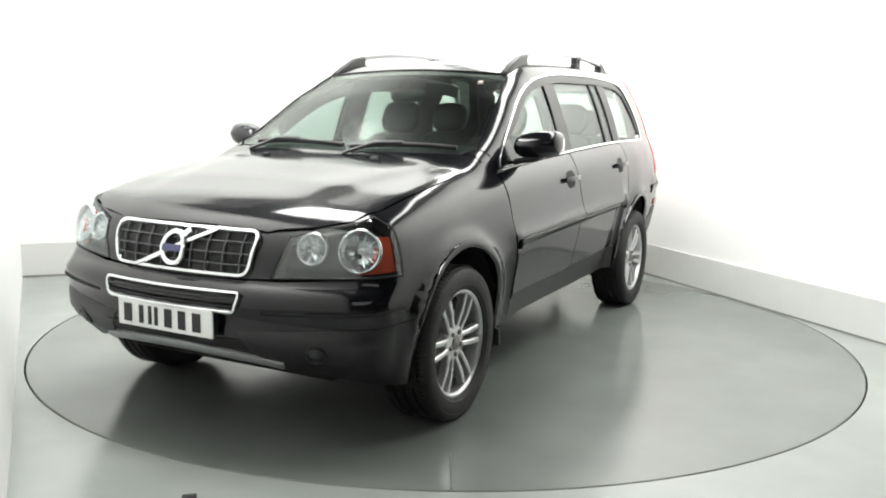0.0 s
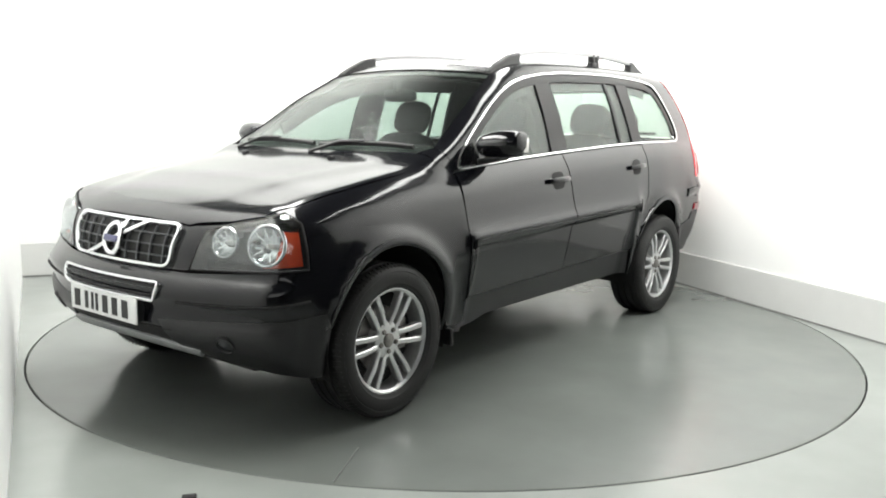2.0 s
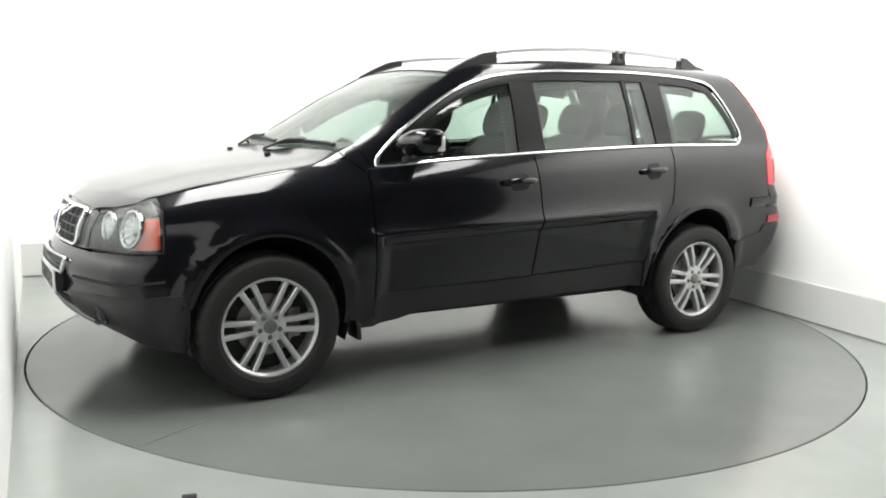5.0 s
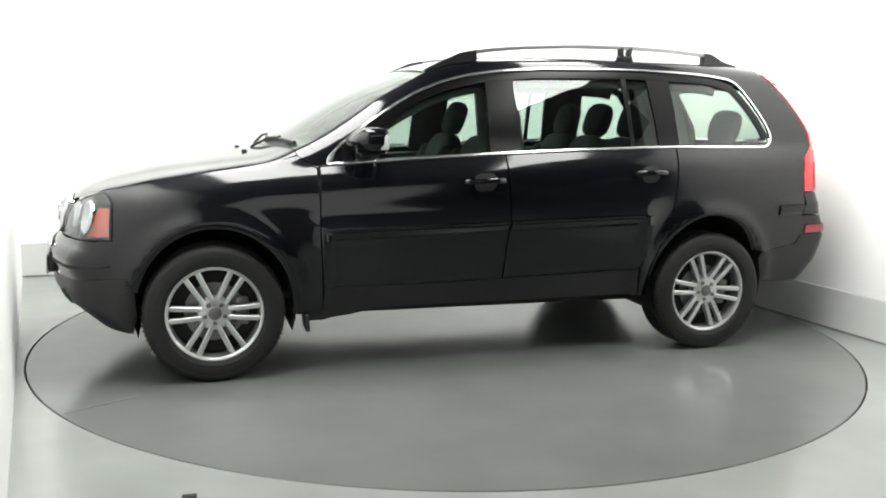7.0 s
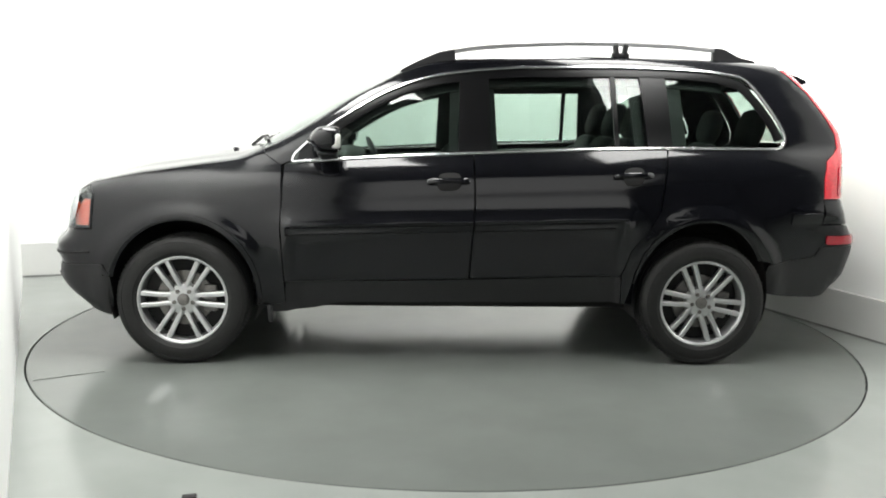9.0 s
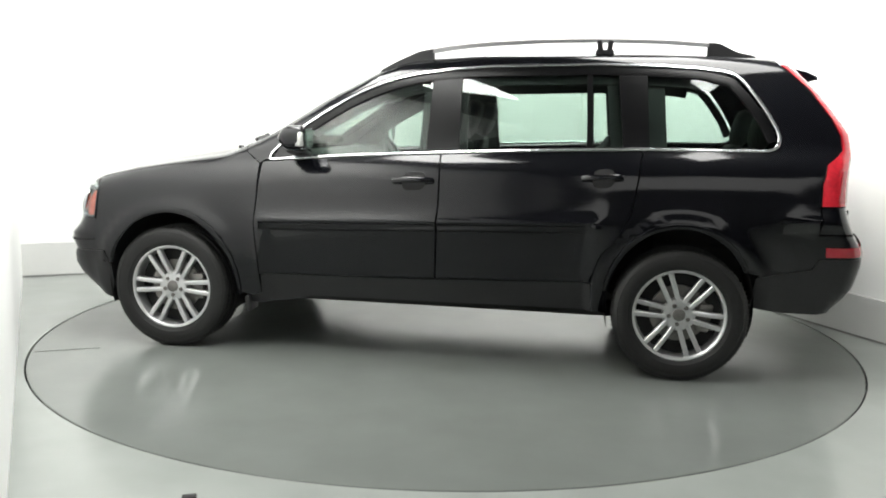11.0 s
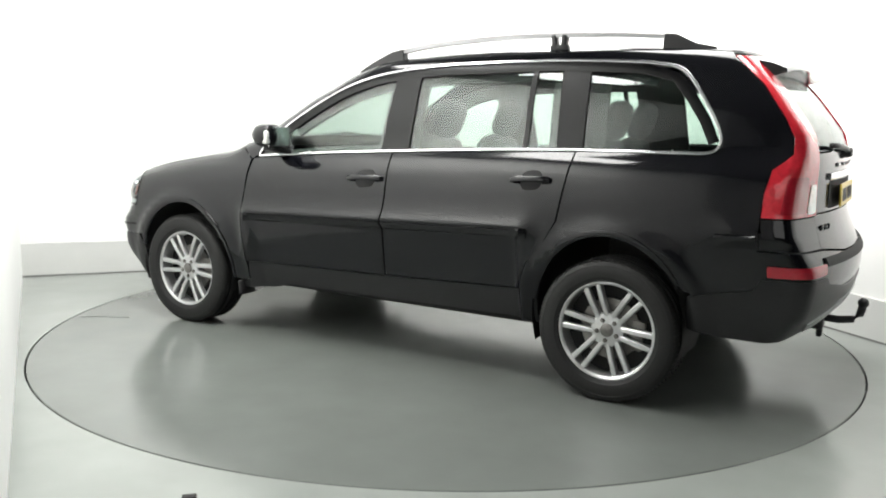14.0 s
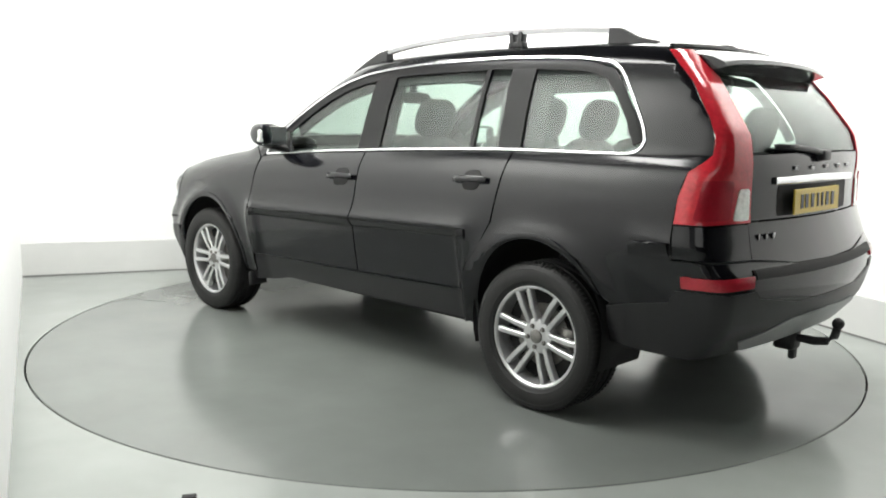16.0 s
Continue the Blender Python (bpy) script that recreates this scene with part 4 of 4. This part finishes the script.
# ---- sides: mirrors, handles, mouldings, rails ----
for sign in (1, -1):
    bm = bmesh.new()
    b2 = bmesh.new()
    bmesh.ops.create_cube(b2, size=1)
    bmesh.ops.subdivide_edges(b2, edges=b2.edges[:], cuts=5, use_grid_fill=True)
    for v in b2.verts:
        x, y, z = v.co * 2
        s = (abs(x) ** 4 + abs(y) ** 4 + abs(z) ** 4) ** 0.25
        x, y, z = x / s, y / s, z / s
        tap = 1 - 0.22 * max(0, -y) - 0.10 * max(0, y)
        v.co = ((x * 0.095 * (1.25 - 0.35 * abs(z)) if x > 0 else x * 0.045) + 0.63 + 0.025 * -y, sign * (0.955 + y * 0.112), 1.222 + z * 0.072 * tap + 0.01 * y)
    merge(bm, b2)
    bmesh.ops.recalc_face_normals(bm, faces=bm.faces[:])
    mir = part("door_mirror", bm, PAINT, car, "black door mirror with a clear repeater lamp")
    bm = bmesh.new()
    box(bm, 0.008, 0.175, 0.11, pose(0.584, sign * 0.955, 1.222), 0.003)
    part("mirror_glass", bm, CHROME, mir, smooth=False)
    bm = bmesh.new()
    box(bm, 0.08, 0.036, 0.08, pose(0.612, sign * 1.045, 1.222, 0, 0, sign * -14), 0.012)
    part("repeater_lamp", bm, CLEARLAMP, mir, "clear repeater lamp")
    bm = bmesh.new()
    box(bm, 0.10, 0.14, 0.03, pose(0.65, sign * 0.90, 1.145, sign * 12, 0, 0), 0.01)
    part("mirror_arm", bm, SATIN, mir)
    panel("mirror_base", "side", [(0.825, 1.112), (0.60, 1.128), (0.66, 1.25), (0.735, 1.22), (0.80, 1.165)], GLOSS, car, off=-0.002, thick=0.012, h=0.08, sign=sign)
    for x0, x1, z0, z1 in ((0.115, -0.105, 1.005, 1.012), (-0.90, -1.105, 1.048, 1.056)):
        rec = rounded([(x0 - 0.05, z0 - 0.05), (x0 - 0.05, z0 + 0.046), (x1 + 0.04, z1 + 0.048), (x1 + 0.04, z1 - 0.048)], 0.045, 5)
        # flat dark patch painted for the shade of the hollow behind the handle
        panel("handle_cup_shade", "side", rec, DARK, car, off=0.002, thick=0.004, h=0.06, sign=sign)
        P, N = on_skin("side", [(x0 + (x1 - x0) * k / 10, z0 + (z1 - z0) * k / 10) for k in range(11)], 0.0, sign)
        P = P + N * (0.012 + 0.024 * np.sin(np.linspace(0, np.pi, 11)) ** 0.5)[:, None]
        bm = bmesh.new()
        sweep(bm, P, N, 0.028, 0.018)
        bmesh.ops.recalc_face_normals(bm, faces=bm.faces[:])
        soften(part("door_handle", bm, PAINT, car, "black pull handle"), 40)
    for x0, x1 in ((0.87, -0.124), (-0.140, -1.005)):
        strip("side_moulding", "side", [(x, 0.752 - 0.029 * (x - 0.3)) for x in np.linspace(x0, x1, 12)], PAINT, car, 0.050, 0.014, 0.003, closed=False, sign=sign, label="black side moulding")
    strip("side_moulding", "side", [(-1.905, 0.83), (-2.0, 0.834), (-2.08, 0.838)], PAINT, car, 0.062, 0.014, 0.003, closed=False, sign=sign, label="black side moulding")
    panel("fuel_flap", "side", rounded([(-1.54, 0.95), (-1.70, 0.955), (-1.70, 1.09), (-1.54, 1.085)], 0.03), PAINT, car, off=0.0015, thick=0.003, h=0.06, sign=sign) if sign < 0 else None
    # roof rail
    rail = [(0.03, 1.706), (-0.12, 1.736), (-0.33, 1.758), (-0.66, 1.778), (-0.98, 1.783), (-1.3, 1.777), (-1.55, 1.760)]
    ry_ = curve([(-1.8, 0.535), (-1.0, 0.56), (0.3, 0.575)], 0.1)
    rz_ = curve([(x, z) for x, z in rail[::-1]], 0.05)
    bm = bmesh.new()
    xs = np.linspace(0.03, -1.57, 24)
    sweep(bm, [(x, sign * float(ry_(x)), float(rz_(x))) for x in xs], [(0, 0, 1)] * 24, 0.040, 0.024)
    bmesh.ops.recalc_face_normals(bm, faces=bm.faces[:])
    rl = soften(part("roof_rail", bm, RAIL, car, "silver roof rail on black feet"), 40)
    for pts in ([(0.27, -0.012), (0.17, 0.012), (0.05, 0.030), (-0.04, 0.034)], [(-1.525, 0.04), (-1.585, 0.034), (-1.68, 0.018), (-1.78, -0.01)]):
        bm = bmesh.new()
        rings_ = []
        for x, dz in pts:
            y = float(ry_(x))
            base = float(tp(x, min(y, 0.58))[2]) - 0.012
            topz = max(base + 0.016, float(rz_(x)) + 0.013 if -1.64 < x < 0.1 else base + 0.035)
            if x > 0.2 or x < -1.7:
                topz = base + 0.02
            rings_.append([bm.verts.new((x, sign * (y + k), z)) for k, z in ((-0.026, base), (0.026, base), (0.024, topz), (-0.024, topz))])
        for a, b in zip(rings_, rings_[1:]):
            for k in range(4):
                bm.faces.new((a[k], b[k], b[(k + 1) % 4], a[(k + 1) % 4]))
        bm.faces.new(rings_[0]), bm.faces.new(rings_[-1][::-1])
        bmesh.ops.recalc_face_normals(bm, faces=bm.faces[:])
        bmesh.ops.bevel(bm, geom=bm.edges[:], offset=0.006, segments=2, affect="EDGES")
        part("rail_foot", bm, SATIN, rl, "black rail foot", smooth=False)
    bm = bmesh.new()
    for dx in (-0.026, 0.026):
        box(bm, 0.030, 0.046, 0.082, pose(-0.985 + dx, sign * 0.56, 1.743, 0, dx * 300, 0), 0.008)
    box(bm, 0.10, 0.044, 0.03, pose(-0.985, sign * 0.56, 1.718), 0.008)
    part("rail_foot", bm, SATIN, rl, "black rail foot")

# ---- tail ----
bm = bmesh.new()
sec = [(-1.82, 1.688), (-1.95, 1.676), (-2.06, 1.655), (-2.125, 1.630), (-2.13, 1.612), (-2.08, 1.600), (-1.99, 1.592), (-1.90, 1.60)]
rings = []
for k in range(17):
    y = -0.54 + 1.08 * k / 16
    e = 1 - 0.10 * (y / 0.54) ** 2
    rings.append([bm.verts.new((-1.82 + (x + 1.82) * e, y, z - 0.055 * y * y - (0.012 * (abs(y) / 0.54) ** 6))) for x, z in sec])
for a, b in zip(rings, rings[1:]):
    for k in range(len(sec)):
        bm.faces.new((a[k], b[k], b[(k + 1) % len(sec)], a[(k + 1) % len(sec)]))
bm.faces.new(rings[0]), bm.faces.new(rings[-1][::-1])
bmesh.ops.recalc_face_normals(bm, faces=bm.faces[:])
soften(part("roof_spoiler", bm, PAINT, car, "black spoiler over the rear window"), 40)
strip("tailgate_strip", "back", [(-0.43, 1.108), (0.0, 1.118), (0.43, 1.112)], CHROME, car, 0.030, 0.02, 0.004, closed=False, label="chrome strip above the rear plate")
# flat dark patch in place of a shaded hollow round the plate
panel("plate_recess_shade", "back", rounded([(-0.36, 0.962), (0.40, 0.962), (0.40, 1.092), (-0.36, 1.092)], 0.02), DARK, car, off=0.002, thick=0.004, h=0.08)
bm = bmesh.new()
box(bm, 0.008, 0.50, 0.108, pose(-2.343, 0.075, 1.02, 0, 2, 0), 0.003)
ry = part("rear_plate", bm, PLATE_Y, car, "yellow rear number plate with dark marks", smooth=False)
for k, w in ((-2.4, 0.05), (-1.5, 0.05), (-0.7, 0.03), (0.0, 0.025), (0.9, 0.05), (1.8, 0.05), (2.5, 0.045)):
    bm = bmesh.new()
    box(bm, 0.003, w * 0.6, 0.06, pose(-2.3485, 0.075 + k * 0.07, 1.02, 0, 2, 0))
    part("plate_mark", bm, INK, ry, smooth=False)
for k in range(5):
    P, N = on_skin("back", [(0.26 - 0.155 * k, 1.162)], 0.003)
    bm = bmesh.new()
    box(bm, 0.006, 0.036, 0.018, pose(*P[0], 0, -8, 0), 0.002)
    part("badge_block", bm, RAIL, car, smooth=False)
for k in range(3):
    P, N = on_skin("back", [(0.54 - 0.05 * k, 0.885)], 0.003)
    bm = bmesh.new()
    box(bm, 0.006, 0.034, 0.024, pose(*P[0], 0, 0, 14), 0.002)
    part("badge_block", bm, CHROME, car, smooth=False)
# rear wiper
P, N = on_skin("tail", [flat("tail", p) for p in ((-2.27, 0.0, 1.215), (-2.27, 0.1, 1.232), (-2.26, 0.25, 1.245), (-2.25, 0.42, 1.25))], 0.022)
bm = bmesh.new()
sweep(bm, P, N, 0.022, 0.02)
box(bm, 0.05, 0.09, 0.05, pose(P[0][0] + 0.01, 0.0, 1.215), 0.012)
bmesh.ops.recalc_face_normals(bm, faces=bm.faces[:])
part("rear_wiper", bm, SATIN, car, "black rear wiper")
for sign in (1, -1):
    cl = [sd(-1.80, 0.562), sd(-1.9, 0.585), sd(-2.075, 0.615), sd(-2.105, 0.668), sd(-2.16, 0.672), (-2.35, 0.66, 0.676), (-2.36, 0.63, 0.645), (-2.395, 0.35, 0.60), (-2.41, 0.0, 0.60), (-2.3, 0.0, 0.405), (-2.29, 0.3, 0.405), (-2.25, 0.60, 0.395), sd(-2.118, 0.375), sd(-1.95, 0.38), sd(-1.785, 0.405)]
    panel("bumper_cladding", "tail", [flat("tail", p) for p in cl], CLAD, car, off=0.006, thick=0.014, h=0.05, sign=sign, label="dark grey lower rear bumper cladding")
    rf_ = [flat("tail", p) for p in (sd(-2.13, 0.734), sd(-2.132, 0.684), (-2.348, 0.675, 0.692), (-2.337, 0.655, 0.737))]
    panel("rear_reflector", "tail", rounded(rf_, 0.008), DEEPRED, car, off=0.008, thick=0.014, h=0.04, sign=sign, label="long red bumper reflector")
    sk = [(-2.28, 0.64, 0.455), (-2.38, 0.36, 0.527), (-2.40, 0.0, 0.535), (-2.30, 0.0, 0.43), (-2.27, 0.4, 0.405), (-2.25, 0.56, 0.40)]
    panel("skid_plate", "tail", [flat("tail", p) for p in sk], SKID, car, off=0.012, thick=0.012, h=0.05, sign=sign, label="silver skid plate under the rear bumper")
strip("bumper_step", "tail", [(a, 0.742) for a in np.linspace(-0.72, 0.72, 31)], DARK, car, 0.045, 0.012, 0.004, closed=False, label="black loading step")
bm = bmesh.new()
sweep(bm, [(-2.12, 0.02, 0.37), (-2.28, 0.02, 0.365), (-2.36, 0.02, 0.362), (-2.42, 0.02, 0.372), (-2.452, 0.02, 0.40), (-2.462, 0.02, 0.44)], [(0, 0, 1)] * 2 + [(-0.1, 0, 1), (-0.3, 0, 1), (-0.9, 0, 0.3), (-1, 0, 0.05)], 0.04, 0.04, round_=True)
b2 = bmesh.new()
bmesh.ops.create_uvsphere(b2, u_segments=20, v_segments=12, radius=0.027, matrix=pose(-2.464, 0.02, 0.462))
merge(bm, b2)
box(bm, 0.10, 0.10, 0.11, pose(-2.24, 0.02, 0.36), 0.015)
box(bm, 0.03, 0.05, 0.16, pose(-2.27, 0.02, 0.34), 0.01)
box(bm, 0.05, 0.9, 0.06, pose(-2.12, 0, 0.40), 0.01)
bmesh.ops.recalc_face_normals(bm, faces=bm.faces[:])
part("tow_bar", bm, SATIN, car, "black swan-neck tow bar")

# ---- cabin ----
def cushion(bm, sx, sy, sz, m, power=4.0, cuts=6):
    b2 = bmesh.new()
    bmesh.ops.create_cube(b2, size=2)
    bmesh.ops.subdivide_edges(b2, edges=b2.edges[:], cuts=cuts, use_grid_fill=True)
    for v in b2.verts:
        s = sum(abs(c) ** power for c in v.co) ** (1 / power)
        v.co = v.co / s
        v.co = Vector((v.co.x * sx / 2, v.co.y * sy / 2, v.co.z * sz / 2))
    bmesh.ops.transform(b2, matrix=m, verts=b2.verts)
    merge(bm, b2)


def seat(name, x, y, wide, high, lean, rest=True, base=0.62):
    bm = bmesh.new()
    cushion(bm, 0.52, wide, 0.20, pose(x + 0.22, y, base + 0.02, 0, -8, 0))
    cushion(bm, 0.15, wide * 0.96, high, pose(x - 0.06, y, base + high / 2 + 0.02, 0, -lean, 0))
    for s in (-1, 1):
        cushion(bm, 0.13, 0.10, high * 0.8, pose(x - 0.01, y + s * wide * 0.42, base + high * 0.5, 0, -lean, 0))
    box(bm, 0.4, wide * 0.8, 0.25, pose(x + 0.2, y, base - 0.2), 0.03)
    st = part(name, bm, FABRIC, car, "charcoal car seat")
    if rest:
        k = high / 2 + 0.11
        hx, hz = x - 0.06 - math.sin(radians(lean)) * k, base + high / 2 + 0.02 + math.cos(radians(lean)) * k
        bm = bmesh.new()
        cushion(bm, 0.11, 0.28, 0.23, pose(hx, y, hz, 0, -lean, 0), 3.0)
        part("headrest", bm, FABRIC, st)
        bm = bmesh.new()
        for s in (-0.05, 0.05):
            box(bm, 0.012, 0.012, 0.14, pose(hx + 0.01, y + s, hz - 0.1, 0, -lean, 0))
        part("headrest_post", bm, STEEL, st, smooth=False)


for y in (0.38, -0.38):
    seat("front_seat", -0.02, y, 0.52, 0.62, 20)
for y in (0.48, 0.0, -0.48):
    seat("rear_seat", -0.93, y, 0.46, 0.58, 18, True, 0.66)
for y in (0.34, -0.34):
    seat("third_row_seat", -1.72, y, 0.50, 0.52, 14, True, 0.68)
bm = bmesh.new()
cushion(bm, 0.62, 1.50, 0.34, pose(0.78, 0, 0.97, 0, 6, 0), 5.0)
cushion(bm, 0.35, 0.34, 0.5, pose(0.45, 0, 0.75), 6.0)
box(bm, 1.0, 0.26, 0.22, pose(0.05, 0, 0.60), 0.03)
part("dashboard", bm, DASH, car, "dark moulded dashboard")
bm = bmesh.new()
m = pose(0.40, -0.38, 1.03, 0, -65, 0)
n = 36
sweep(bm, [m @ Vector((0.185 * math.cos(2 * math.pi * k / n), 0.185 * math.sin(2 * math.pi * k / n), 0)) for k in range(n)], [m.to_3x3() @ Vector((0, 0, 1))] * n, 0.032, 0.032, True, True)
box(bm, 0.35, 0.06, 0.02, m, 0.008)
box(bm, 0.06, 0.18, 0.02, m @ pose(0.0, -0.09, 0), 0.008)
cushion(bm, 0.15, 0.15, 0.06, m)
box(bm, 0.05, 0.05, 0.3, m @ pose(0, 0, -0.15), 0.01)
bmesh.ops.recalc_face_normals(bm, faces=bm.faces[:])
part("steering_wheel", bm, DASH, car, "dark steering wheel")
bm = bmesh.new()
cushion(bm, 0.04, 0.24, 0.075, pose(0.34, 0, 1.475, 0, 10, 0))
box(bm, 0.05, 0.03, 0.07, pose(0.37, 0, 1.53), 0.01)
part("inner_mirror", bm, DASH, car)
bm = bmesh.new()
box(bm, 3.3, 1.5, 0.04, pose(-0.55, 0, 0.40), 0.01)
box(bm, 0.9, 1.2, 0.30, pose(-1.75, 0, 0.55), 0.03)
part("cabin_floor", bm, DASH, car, smooth=False)


def motions():
    rows, disc = [], []
    for t, a in TURN:
        m = pose(0, 0, 0, 0, 0, -90 - a)
        disc.append((t, m))
        rows.append((t, m @ pose(CAR_X, CAR_Y, 0)))
    walk(turntable, disc)
    walk(car, rows)


motions()
